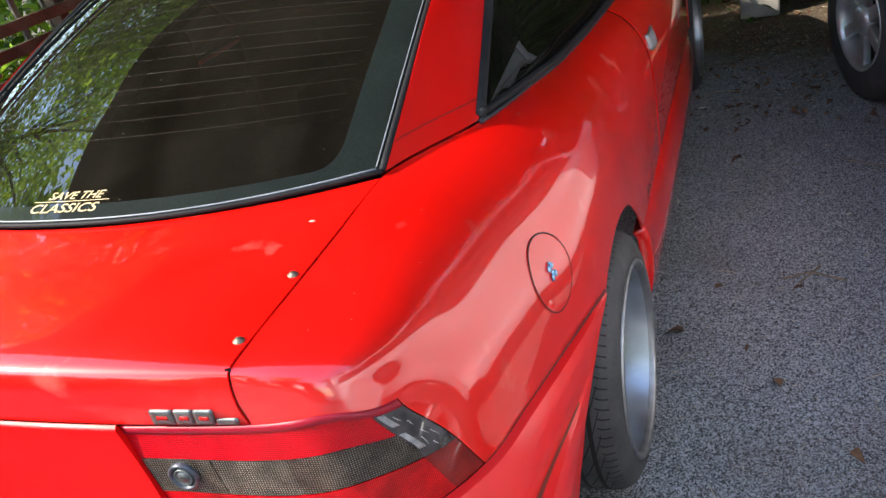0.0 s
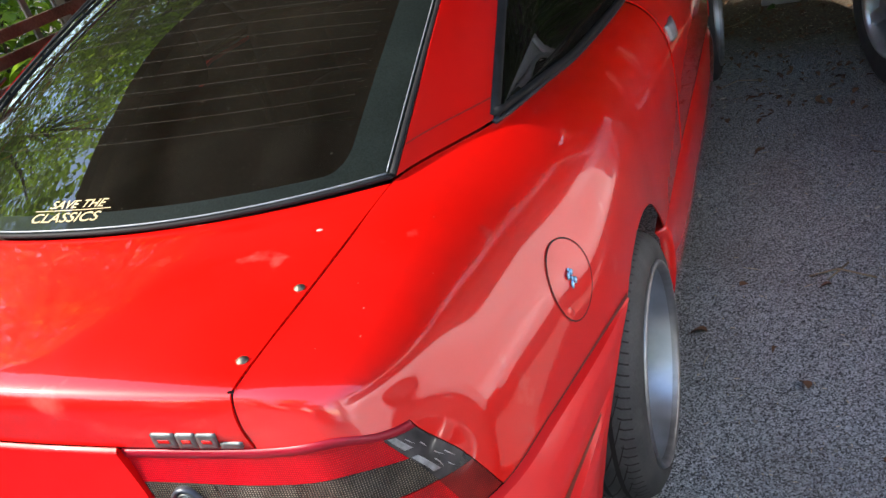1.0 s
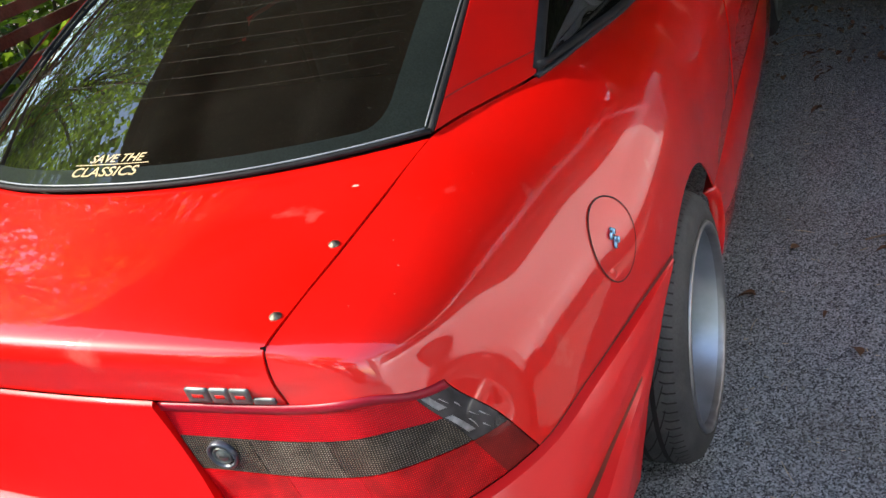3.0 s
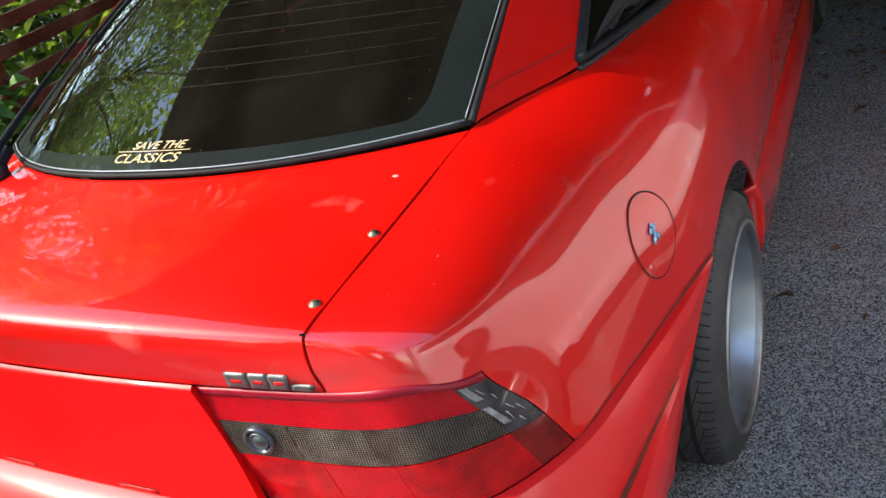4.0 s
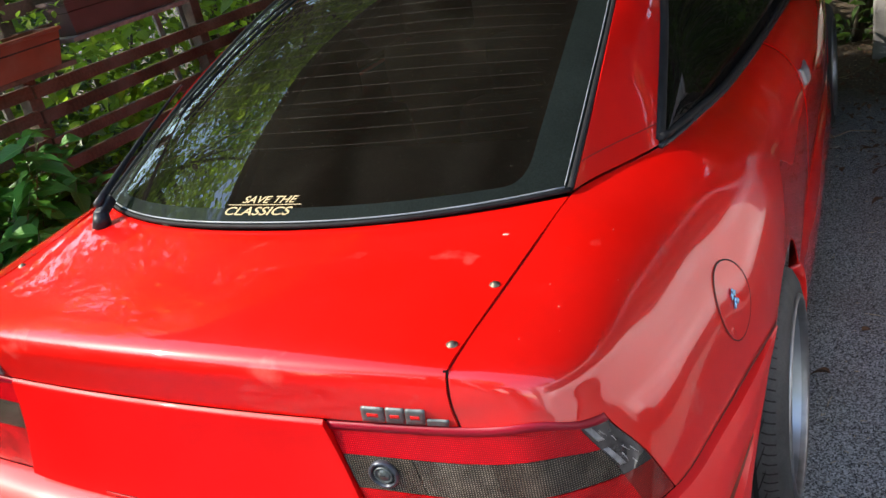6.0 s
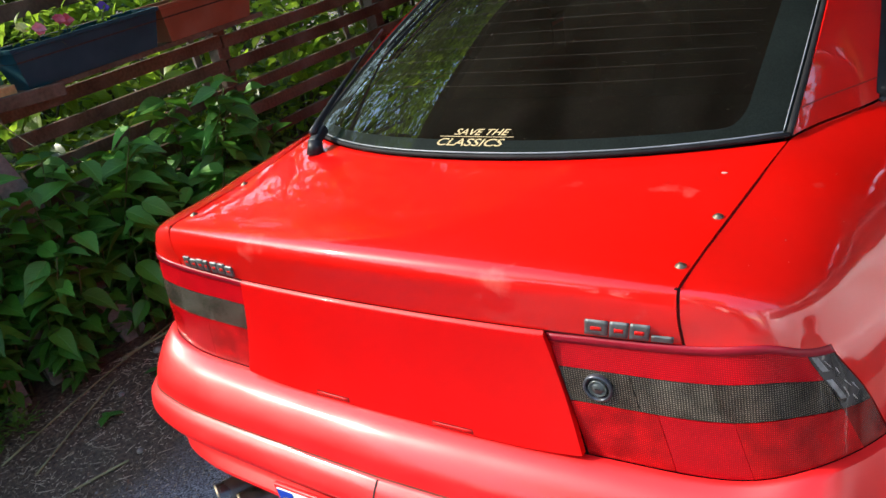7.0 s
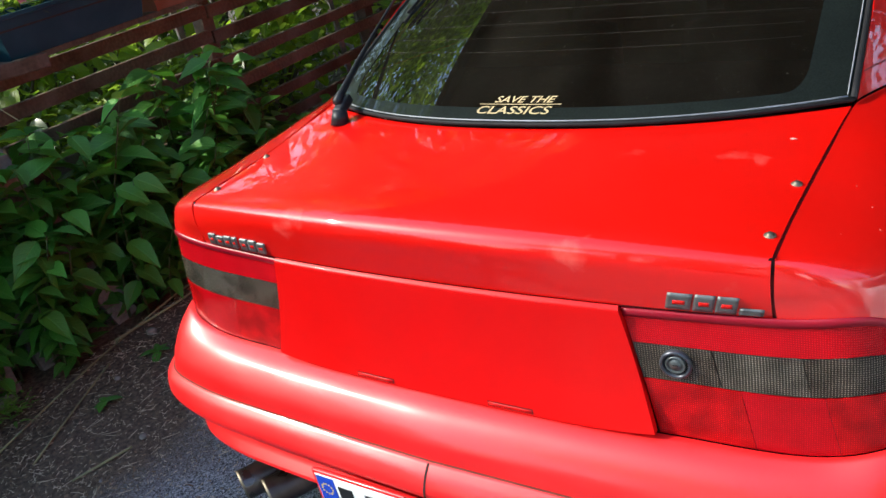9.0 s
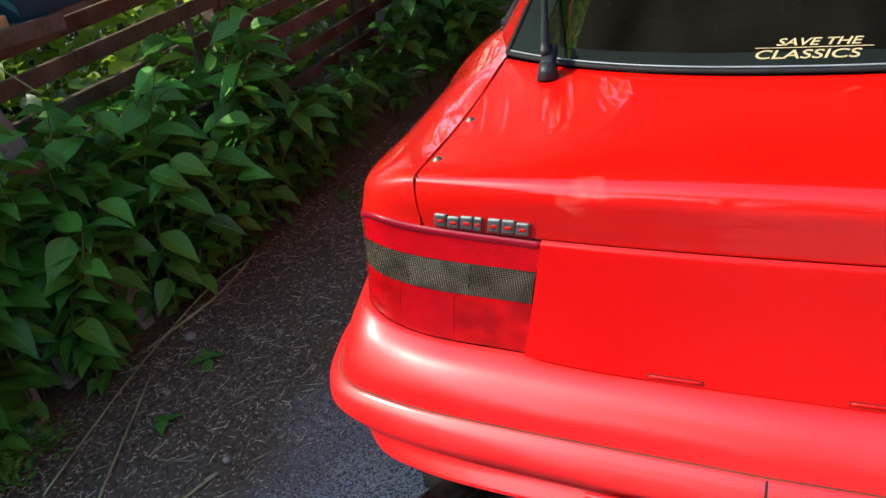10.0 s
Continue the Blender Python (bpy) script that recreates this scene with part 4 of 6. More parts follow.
for dy, dz, r in ((-0.010, 0.015, 0.012), (0.010, 0.016, 0.010), (-0.009, -0.010, 0.012), (0.013, -0.008, 0.011), (0.0, 0.002, 0.009), (0.002, 0.026, 0.006)):
    dy, dz, r = dy * 0.62, dz * 0.72, r * 0.66
    q = flap(math.hypot(dy, dz), math.atan2(dz, dy))
    bmesh.ops.create_cone(petals, segments=10, radius1=r, radius2=r * 0.8, depth=0.004, cap_ends=True, matrix=Matrix.Translation(q + Vector((0.004, 0, 0))) @ pose(0, 0, 0, 0, 90, 0) @ Matrix.Diagonal((1, 0.75, 1, 1)))
# Finger notch at the flap's edge.
notch = bmesh.new()
q, u, v = beside(FUEL_Y - 0.042, FUEL_Z - 0.040)
bmesh.ops.create_icosphere(notch, subdivisions=3, radius=1.0, matrix=Matrix.Translation(q - outward(u, v) * 0.0006) @ outward(u, v).to_track_quat("Z", "Y").to_matrix().to_4x4() @ pose(0, 0, 0, 0, 0, 40) @ Matrix.Diagonal((0.009, 0.015, 0.0032, 1)))
part("finger_notch", notch, RED, flap_ob)
part("flap_emblem", petals, material("blue_chrome", (0.35, 0.60, 0.80), 0.2, metal=0.6), flap_ob, "small blue-silver flower emblem")

# Wheels.
LIP_METAL = material("dull_lip_alloy", (0.30, 0.30, 0.31), 0.42, metal=0.9, var=0.15, var_scale=30, rough_var=0.06)
BARREL = material("dull_polished_alloy", (0.42, 0.44, 0.48), 0.40, metal=1.0, var=0.15, var_scale=14, rough_var=0.1)
def wheel(m):
    w = thing("wheel", "", "")
    w.parent = car
    w.matrix_basis = m
    tagged(w, "wide alloy wheel with stretched low-profile tyre")
    bm = bmesh.new()
    lathe(bm, [(0.216, -0.100), (0.233, -0.108), (0.262, -0.104), (0.286, -0.092), (0.2975, -0.072), (0.300, -0.03), (0.300, 0.03), (0.2975, 0.066), (0.286, 0.086), (0.264, 0.098), (0.245, 0.103), (0.234, 0.102), (0.222, 0.097)], 72)
    part("tyre", bm, TYRE, w, "low-profile black tyre")
    # Tread: circling grooves and slanted cuts, dark strips laid on for the shade in them.
    cuts = bmesh.new()
    for k in range(34):
        a = 2 * math.pi * k / 34
        for x0, x1, lean in ((-0.074, -0.010, 0.50), (0.006, 0.062, -0.46)):
            n = 9
            ring = []
            for i in range(n + 1):
                f = i / n
                x = x0 + (x1 - x0) * f
                t = a + lean * (f if x0 > 0 else 1 - f) ** 1.3
                r = 0.3006 if abs(x) < 0.04 else 0.3006 - (abs(x) - 0.04) * 0.06
                ring.append([(x, r * math.cos(t + d), r * math.sin(t + d)) for d in (-0.012, 0.012)])
            vs = [[cuts.verts.new(p) for p in q] for q in ring]
            for q0, q1 in zip(vs, vs[1:]):
                cuts.faces.new((q0[0], q0[1], q1[1], q1[0]))
    # Short cuts round the outer shoulder.
    for k in range(84):
        a = 2 * math.pi * k / 84
        ring = [[cuts.verts.new((x, r * math.cos(a + d + s), r * math.sin(a + d + s))) for d in (-0.006, 0.006)] for x, r, s in ((0.056, 0.2989, 0.0), (0.066, 0.2981, 0.012), (0.076, 0.2924, 0.018), (0.083, 0.2884, 0.02))]
        for q0, q1 in zip(ring, ring[1:]):
            cuts.faces.new((q0[0], q0[1], q1[1], q1[0]))
    part("tread_pattern", cuts, GAP, w, smooth=False)
    for x in (-0.040, 0.0, 0.040):
        groove = bmesh.new()
        lathe(groove, [(0.3008, x - 0.005), (0.3008, x + 0.005)], 72)
        part("tread_groove", groove, GAP, w)
    bm = bmesh.new()
    lathe(bm, [(0.222, 0.092), (0.2305, 0.096), (0.232, 0.1015), (0.2295, 0.107), (0.222, 0.107), (0.218, 0.101), (0.215, 0.088)], 72)
    part("rim_lip", bm, LIP_METAL, w, "polished rim lip")
    bm = bmesh.new()
    lathe(bm, [(0.215, 0.089), (0.208, 0.06), (0.200, 0.02), (0.194, -0.03), (0.196, -0.09)], 72)
    part("rim_barrel", bm, BARREL, w, "polished alloy barrel")
    bm = bmesh.new()
    for k in range(10):
        a = 2 * math.pi * k / 10
        sp = []
        for r, x, hw in ((0.045, -0.010, 0.022), (0.10, -0.014, 0.016), (0.16, -0.018, 0.016), (0.190, -0.02, 0.024)):
            ct, st = math.cos(a), math.sin(a)
            sp.append([bm.verts.new((x + dx, r * ct - h * st, r * st + h * ct)) for dx, h in ((0, -hw), (0.012, -hw * 0.6), (0.012, hw * 0.6), (0, hw))])
        for s0, s1 in zip(sp, sp[1:]):
            for i in range(3):
                bm.faces.new((s0[i], s0[i + 1], s1[i + 1], s1[i]))
    lathe(bm, [(0.05, -0.02), (0.05, 0.004), (0.03, 0.008), (0.0001, 0.008)], 32)
    part("spokes", bm, ALLOY_GREY, w, "grey spokes")
    bm = bmesh.new()
    lathe(bm, [(0.187, -0.06), (0.0001, -0.06)], 32)
    part("brake_backing", bm, GAP, w)
    return w


rear_wheel = wheel(pose(0.802, AXLE_Y, AXLE_Z, 0, -1.5, 0))
for x, y, turned in ((-0.800, AXLE_Y, 180), (0.770, AXLE_Y + WHEELBASE, 0), (-0.770, AXLE_Y + WHEELBASE, 180)):
    made = copy_thing(rear_wheel, pose(x, y, AXLE_Z, 0, -1.5, turned))
    made.parent = car
# Dark wheel wells.
for side in (1, -1):
    for y in (AXLE_Y, AXLE_Y + WHEELBASE):
        well = bmesh.new()
        front = y > 2
        lathe(well, [(0.322 if front else 0.36, 0.0), (0.322 if front else 0.36, -0.24), (0.05, -0.24)], 40, Matrix.Translation(((0.735 if front else 0.815) * side, y, AXLE_Z + 0.02)) @ pose(0, 0, 0, 0, 0, 0 if side > 0 else 180))
        bmesh.ops.delete(well, geom=[v for v in well.verts if v.co.z < AXLE_Z - 0.12], context="VERTS")
        part("wheel_well", well, GAP, car)

# ---- ground ----
def ground_material():
    m = bpy.data.materials.new("asphalt")
    m.use_nodes = True
    nt = m.node_tree
    b = nt.nodes["Principled BSDF"]
    co = nt.nodes.new("ShaderNodeTexCoord").outputs["Object"]

    def node(kind, **kw):
        n = nt.nodes.new(kind)
        for k, v in kw.items():
            n.inputs[k].default_value = v
        return n

    def rng(sock, lo, hi, a, c):
        n = nt.nodes.new("ShaderNodeMapRange")
        for k, v in zip((1, 2, 3, 4), (lo, hi, a, c)):
            n.inputs[k].default_value = v
        nt.links.new(sock, n.inputs[0])
        return n.outputs[0]

    def mixed(fac, a, c, kind="MIX"):
        n = nt.nodes.new("ShaderNodeMix")
        n.data_type, n.blend_type = "RGBA", kind
        for key, val in ((0, fac), (6, a), (7, c)):
            if isinstance(val, bpy.types.NodeSocket):
                nt.links.new(val, n.inputs[key])
            else:
                n.inputs[key].default_value = val
        return n.outputs[2]

    grit = node("ShaderNodeTexVoronoi", Scale=260.0)
    nt.links.new(co, grit.inputs["Vector"])
    fine = node("ShaderNodeTexNoise", Scale=420.0, Detail=2.0)
    wide = node("ShaderNodeTexNoise", Scale=1.6, Detail=7.0)
    for n in (fine, wide):
        nt.links.new(co, n.inputs["Vector"])
    stone = mixed(rng(grit.outputs["Color"], 0.22, 0.88, 0, 1), (0.030, 0.034, 0.044, 1), (0.61, 0.65, 0.72, 1))
    stone = mixed(rng(fine.outputs["Fac"], 0.60, 0.72, 0, 0.85), stone, (0.62, 0.61, 0.60, 1))
    # Earth and leaf mould gather along the fence and beyond the end of the asphalt.
    sep = nt.nodes.new("ShaderNodeSeparateXYZ")
    nt.links.new(co, sep.inputs[0])
    add = nt.nodes.new("ShaderNodeMath")
    add.operation = "MULTIPLY_ADD"
    add.inputs[1].default_value, add.inputs[2].default_value = 0.9, -0.45
    nt.links.new(wide.outputs["Fac"], add.inputs[0])
    fence_side, far_end = nt.nodes.new("ShaderNodeMath"), nt.nodes.new("ShaderNodeMath")
    fence_side.operation = far_end.operation = "ADD"
    nt.links.new(rng(sep.outputs[0], -0.88, -1.50, 0.0, 1.0), fence_side.inputs[0])
    nt.links.new(add.outputs[0], fence_side.inputs[1])
    nt.links.new(rng(sep.outputs[1], 3.3, 4.4, 0.0, 1.0), far_end.inputs[0])
    nt.links.new(add.outputs[0], far_end.inputs[1])
    most = nt.nodes.new("ShaderNodeMath")
    most.operation = "MAXIMUM"
    nt.links.new(fence_side.outputs[0], most.inputs[0]), nt.links.new(far_end.outputs[0], most.inputs[1])
    soilmix = rng(most.outputs[0], 0.25, 0.75, 0, 1)
    soil_n = node("ShaderNodeTexNoise", Scale=60.0, Detail=6.0)
    nt.links.new(co, soil_n.inputs["Vector"])
    soil = mixed(rng(soil_n.outputs["Fac"], 0.3, 0.7, 0, 1), (0.050, 0.036, 0.025, 1), (0.22, 0.160, 0.105, 1))
    col = mixed(soilmix, stone, soil)
    # Worn paler stretches and dusty brown drifts.
    col = mixed(rng(wide.outputs["Fac"], 0.50, 0.68, 0, 0.35), col, (0.12, 0.10, 0.08, 1))
    nt.links.new(col, b.inputs["Base Color"])
    b.inputs["Roughness"].default_value = 0.85
    h = nt.nodes.new("ShaderNodeMath")
    h.operation = "ADD"
    nt.links.new(grit.outputs["Distance"], h.inputs[0]), nt.links.new(soil_n.outputs["Fac"], h.inputs[1])
    bump = nt.nodes.new("ShaderNodeBump")
    bump.inputs["Strength"].default_value, bump.inputs["Distance"].default_value = 1.0, 0.009
    nt.links.new(h.outputs[0], bump.inputs["Height"])
    nt.links.new(bump.outputs[0], b.inputs["Normal"])
    return m


bm = bmesh.new()
xs = [-400, -60, -12, -6] + steps(-4, 4, 40) + [6, 12, 60, 400]
ys = [-400, -60, -12, -6] + steps(-4, 8, 60) + [12, 60, 400]
gv = [[bm.verts.new((x, y, 0.012 * (noise.noise((x * 0.9, y * 0.9, 0)) - 0.0) * min(1, max(0, (-x - 1.2) / 0.6)) if abs(x) < 5 and abs(y) < 9 else 0)) for y in ys] for x in xs]
for i in range(len(xs) - 1):
    for j in range(len(ys) - 1):
        bm.faces.new((gv[i][j], gv[i + 1][j], gv[i + 1][j + 1], gv[i][j + 1]))
ground = part("ground", bm, ground_material(), label="grey asphalt yard with earth and leaf litter at its edges")
tagged(ground, kind="structure", category="ground")

rng = random.Random(4)
# Loose grit, chips, dry leaves and straw.
TWIG = material("grey_brown_twig", (0.22, 0.17, 0.12), 0.9, var=0.3, var_scale=20)
GRIT = material("pale_grit", (0.22, 0.21, 0.20), 0.9, var=0.4, var_scale=40)
STRAW = material("dry_straw", (0.58, 0.49, 0.36), 0.85, var=0.35, var_scale=9)
DRY = material("dry_leaf", (0.13, 0.065, 0.035), 0.8, var=0.4, var_scale=30, bump=0.001, bump_scale=90)
PALE_CHIP = material("pale_chip", (0.55, 0.55, 0.52), 0.7)
bm = bmesh.new()
for k in range(3600):
    if k % 3:
        x, y = rng.uniform(0.85, 1.9), rng.uniform(0.4, 4.6)
    else:
        x, y = rng.uniform(-2.2, -0.6), rng.uniform(-0.7, 2.4)
    r = rng.uniform(0.0012, 0.0038) if rng.random() < 0.97 else rng.uniform(0.004, 0.007)
    bmesh.ops.create_cone(bm, segments=5, radius1=r, radius2=r * 0.5, depth=r * 1.1, cap_ends=True, matrix=pose(x, y, r * 0.4, rng.uniform(-30, 30), rng.uniform(-30, 30), rng.uniform(0, 360)))
part("loose_grit", bm, GRIT, None, "loose pale grit on the asphalt")
tagged(bpy.data.objects["loose_grit"], kind="stuff", category="gravel")
bm = bmesh.new()
for k in range(9000):
    if k % 6 == 0:
        x, y = rng.uniform(0.9, 2.2), rng.uniform(3.2, 5.6) if rng.random() < 0.7 else rng.uniform(0.6, 3.4)
    else:
        x, y = -0.85 - 1.15 * rng.random() ** 0.7, rng.uniform(-0.7, 2.6)
    n, a = (rng.uniform(0.002, 0.009) if rng.random() < 0.93 else rng.uniform(0.012, 0.035)), rng.uniform(0, 2 * math.pi)
    p = Vector((x, y, 0.004 + rng.random() * 0.006))
    d = Vector((math.cos(a), math.sin(a), rng.uniform(-0.05, 0.05))) * n
    side_ = Vector((-math.sin(a), math.cos(a), 0)) * n * rng.uniform(-0.12, 0.12)
    tube(bm, [p - d, p + side_, p + d], [0.0006, 0.0012, 0.0005], 4)
part("straw", bm, STRAW, None, "scattered dry stalks and needles")
tagged(bpy.data.objects["straw"], kind="stuff", category="straw")


def leaf_mesh(length, width, segments=6, droop=0.25, fold=0.25, point=0.75, tip=0.0):
    """One leaf along +y from its stalk, with a folded midrib and a pointed tip; tip draws the point out."""
    bm = bmesh.new()
    layer = bm.loops.layers.uv.new("uv")
    rows, along = [], {}
    for i in range(segments + 1):
        f = i / segments
        w = width * 0.5 * (math.sin(math.pi * min(1, f ** 0.78)) ** point * (1 - tip * f * f) if 0 < f < 1 else 0.02)
        z = -droop * length * f * f
        rows.append([bm.verts.new((-w, length * f, z + fold * w)), bm.verts.new((0, length * f, z)), bm.verts.new((w, length * f, z + fold * w))])
        for k, v in enumerate(rows[-1]):
            along[v] = (k * 0.5, f)
    for r0, r1 in zip(rows, rows[1:]):
        for k in range(2):
            for loop in bm.faces.new((r0[k], r0[k + 1], r1[k + 1], r1[k])).loops:
                loop[layer].uv = along[loop.vert]
    me = bpy.data.meshes.new("leaf")
    bm.to_mesh(me)
    bm.free()
    for p in me.polygons:
        p.use_smooth = True
    return me


def join_leaves(name, me, poses, mat, parent=None):
    """Many leaves joined into one mesh."""
    base = np.array([v.co for v in me.vertices])
    faces = [tuple(p.vertices) for p in me.polygons]
    verts, out = [], []
    for k, m in enumerate(poses):
        a = np.array(m)
        verts.append(base @ a[:3, :3].T + a[:3, 3])
        n = k * len(base)
        out.extend(tuple(i + n for i in f) for f in faces)
    mesh = bpy.data.meshes.new(name)
    mesh.from_pydata(np.concatenate(verts).tolist(), [], out)
    flat = np.array([d.uv for d in me.uv_layers[0].data], dtype=np.float32).ravel()
    mesh.uv_layers.new(name="uv").data.foreach_set("uv", np.tile(flat, len(poses)))
    mesh.materials.append(mat)
    mesh.polygons.foreach_set("use_smooth", [True] * len(mesh.polygons))
    ob = new(name, mesh)
    ob.parent = parent
    return ob


def leaf_material(name, base, spread, gloss=0.35, through_light=0.4, island=True):
    m = bpy.data.materials.new(name)
    m.use_nodes = True
    nt = m.node_tree
    b = nt.nodes["Principled BSDF"]
    b.inputs["Roughness"].default_value = gloss
    rand = nt.nodes.new("ShaderNodeNewGeometry").outputs["Random Per Island"] if island else nt.nodes.new("ShaderNodeObjectInfo").outputs["Random"]
    mixer = nt.nodes.new("ShaderNodeMix")
    mixer.data_type = "RGBA"
    mixer.inputs[6].default_value = (base[0] * (1 - spread), base[1] * (1 - spread), base[2] * (1 - spread), 1)
    mixer.inputs[7].default_value = (base[0] * (1 + 1.4 * spread), base[1] * (1 + spread), base[2] * (1 + spread * 0.4), 1)
    nt.links.new(rand, mixer.inputs[0])
    # Midrib and slanting side veins, from the leaf's own length and breadth.
    sep = nt.nodes.new("ShaderNodeSeparateXYZ")
    nt.links.new(nt.nodes.new("ShaderNodeTexCoord").outputs["UV"], sep.inputs[0])

    def calc(kind, a, c):
        n = nt.nodes.new("ShaderNodeMath")
        n.operation = kind
        for k, val in enumerate((a, c)):
            if isinstance(val, bpy.types.NodeSocket):
                nt.links.new(val, n.inputs[k])
            else:
                n.inputs[k].default_value = val
        return n.outputs[0]

    off = calc("ABSOLUTE", calc("SUBTRACT", sep.outputs[0], 0.5), 0.0)
    rib = calc("MAXIMUM", calc("SUBTRACT", 1.0, calc("MULTIPLY", off, 16.0)), 0.0)
    wave = calc("SINE", calc("MULTIPLY", calc("SUBTRACT", sep.outputs[1], calc("MULTIPLY", off, 0.55)), 48.0), 0.0)
    vein = calc("MAXIMUM", calc("SUBTRACT", wave, 0.6), 0.0)
    mark = calc("ADD", calc("MULTIPLY", rib, 0.55), calc("MULTIPLY", vein, 0.45))
    tone = nt.nodes.new("ShaderNodeMix")
    tone.data_type, tone.blend_type = "RGBA", "MIX"
    tone.inputs[7].default_value = (base[0] * 2.2, base[1] * 1.6, base[2] * 2.0, 1)
    nt.links.new(mark, tone.inputs[0]), nt.links.new(mixer.outputs[2], tone.inputs[6])
    bump = nt.nodes.new("ShaderNodeBump")
    bump.inputs["Strength"].default_value, bump.inputs["Distance"].default_value = 0.9, 0.003
    nt.links.new(calc("SUBTRACT", 0.0, mark), bump.inputs["Height"])
    nt.links.new(bump.outputs[0], b.inputs["Normal"])
    nt.links.new(tone.outputs[2], b.inputs["Base Color"])
    trans = nt.nodes.new("ShaderNodeBsdfTranslucent")
    nt.links.new(mixer.outputs[2], trans.inputs[0])
    both = nt.nodes.new("ShaderNodeMixShader")
    both.inputs[0].default_value = through_light
    nt.links.new(b.outputs[0], both.inputs[1]), nt.links.new(trans.outputs[0], both.inputs[2])
    nt.links.new(both.outputs[0], nt.nodes["Material Output"].inputs[0])
    return m


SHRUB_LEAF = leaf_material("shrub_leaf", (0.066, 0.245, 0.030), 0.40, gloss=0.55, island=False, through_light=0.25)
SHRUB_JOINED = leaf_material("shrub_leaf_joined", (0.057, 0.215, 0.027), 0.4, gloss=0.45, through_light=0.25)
WEED_LEAF = leaf_material("weed_leaf", (0.13, 0.34, 0.055), 0.4, gloss=0.5, through_light=0.3)
# Brightened past a leaf's own colour, for foliage that should look sunlit.
SUNNY_LEAF = leaf_material("sunlit_leaf", (0.22, 0.37, 0.040), 0.45, through_light=0.66)
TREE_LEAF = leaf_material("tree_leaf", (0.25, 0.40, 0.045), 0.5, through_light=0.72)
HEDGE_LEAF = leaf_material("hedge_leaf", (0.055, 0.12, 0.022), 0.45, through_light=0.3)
STEM = material("green_stem", (0.07, 0.09, 0.03), 0.7, var=0.3, var_scale=30)
BARK = material("bark", (0.09, 0.07, 0.05), 0.95, var=0.4, var_scale=9, bump=0.01, bump_scale=30)

# Single leaves and twigs lying on the asphalt.
fallen = leaf_mesh(0.05, 0.03, 5, 0.5, 0.8)
for x, y, turn, size in ((0.945, 1.503, 80, 1.0), (1.204, 1.27, 20, 0.9), (1.079, 2.713, 130, 1.0), (0.90, 3.05, 10, 0.7), (1.55, 1.62, 60, 0.9), (1.36, 1.05, 210, 0.8), (1.28, 1.75, 100, 0.7), (1.02, 1.75, 300, 0.6), (1.40, 3.4, 40, 1.1), (1.13, 1.45, 150, 0.5)):
    ob = new("dry_leaf", fallen.copy())
    ob.data.materials.clear()
    ob.data.materials.append(DRY)
    ob.matrix_basis = pose(x, y, 0.012 * size, 14, 20, turn) @ Matrix.Scale(size, 4)
    tagged(ob, "small curled brown dry leaf lying on the asphalt", "leaf", "dry leaves on the asphalt")
for x, y, turn, r in ((0.89, 3.31, 30, 0.016), (0.90, 3.20, 70, 0.012), (0.859, 2.36, 100, 0.013), (1.436, 2.219, 45, 0.011), (1.30, 1.47, 0, 0.008), (0.99, 1.02, 20, 0.007), (1.06, 2.52, 20, 0.007)):
    bm = bmesh.new()
    bmesh.ops.create_icosphere(bm, subdivisions=1, radius=r)
    for v in bm.verts:
        v.co.x *= 1.3
        v.co.z = v.co.z * 0.25 + r * 0.25
        v.co.y *= 0.5
    ob = part("stone_chip", bm, PALE_CHIP, None, "", False, pose(x, y, 0.0, 0, 0, turn))
    tagged(ob, "small pale chip lying on the asphalt", "stone", "pale chips")
for pts in ([(1.22, 1.80, 0.006), (1.30, 1.83, 0.012), (1.40, 1.79, 0.006)], [(1.27, 1.78, 0.006), (1.33, 1.87, 0.008)], [(1.45, 2.65, 0.006), (1.62, 2.55, 0.008)], [(0.86, 3.42, 0.006), (0.95, 3.50, 0.012), (1.06, 3.49, 0.006)], [(1.02, 4.55, 0.01), (0.90, 4.35, 0.02), (0.75, 4.28, 0.01)]):
    bm = bmesh.new()
    tube(bm, [p for p in pts], 0.0032, 6)
    tagged(part("twig", bm, TWIG, None, ""), "thin dry twig lying on the asphalt", "twig", "twigs on the asphalt")

STICK = material("olive_dry_stick", (0.25, 0.25, 0.13), 0.85, var=0.35, var_scale=9)
# Long sticks and round stones along the shrubs' edge.
for pts, r in (([(-1.796, 0.0, 0.012), (-1.90, 0.40, 0.016), (-1.965, 0.70, 0.014), (-2.00, 1.02, 0.02), (-1.985, 1.20, 0.012)], 0.0036), ([(-1.62, 0.02, 0.010), (-1.72, 0.22, 0.012), (-1.86, 0.50, 0.01)], 0.0042),
               ([(-1.98, 0.62, 0.01), (-1.93, 0.95, 0.02), (-1.98, 1.25, 0.012)], 0.005), ([(-1.42, 0.02, 0.008), (-1.36, 0.20, 0.010)], 0.004)):
    bm = bmesh.new()
    tube(bm, [spline(pts, u) for u in steps(0, len(pts) - 1, 14)], r, 6)
    tagged(part("stick", bm, STICK, None, ""), "long dry stick lying on bare earth", "stick", "sticks by the shrubs")
STONE = material("field_stone", (0.24, 0.21, 0.18), 0.9, var=0.3, var_scale=15, bump=0.003, bump_scale=40)
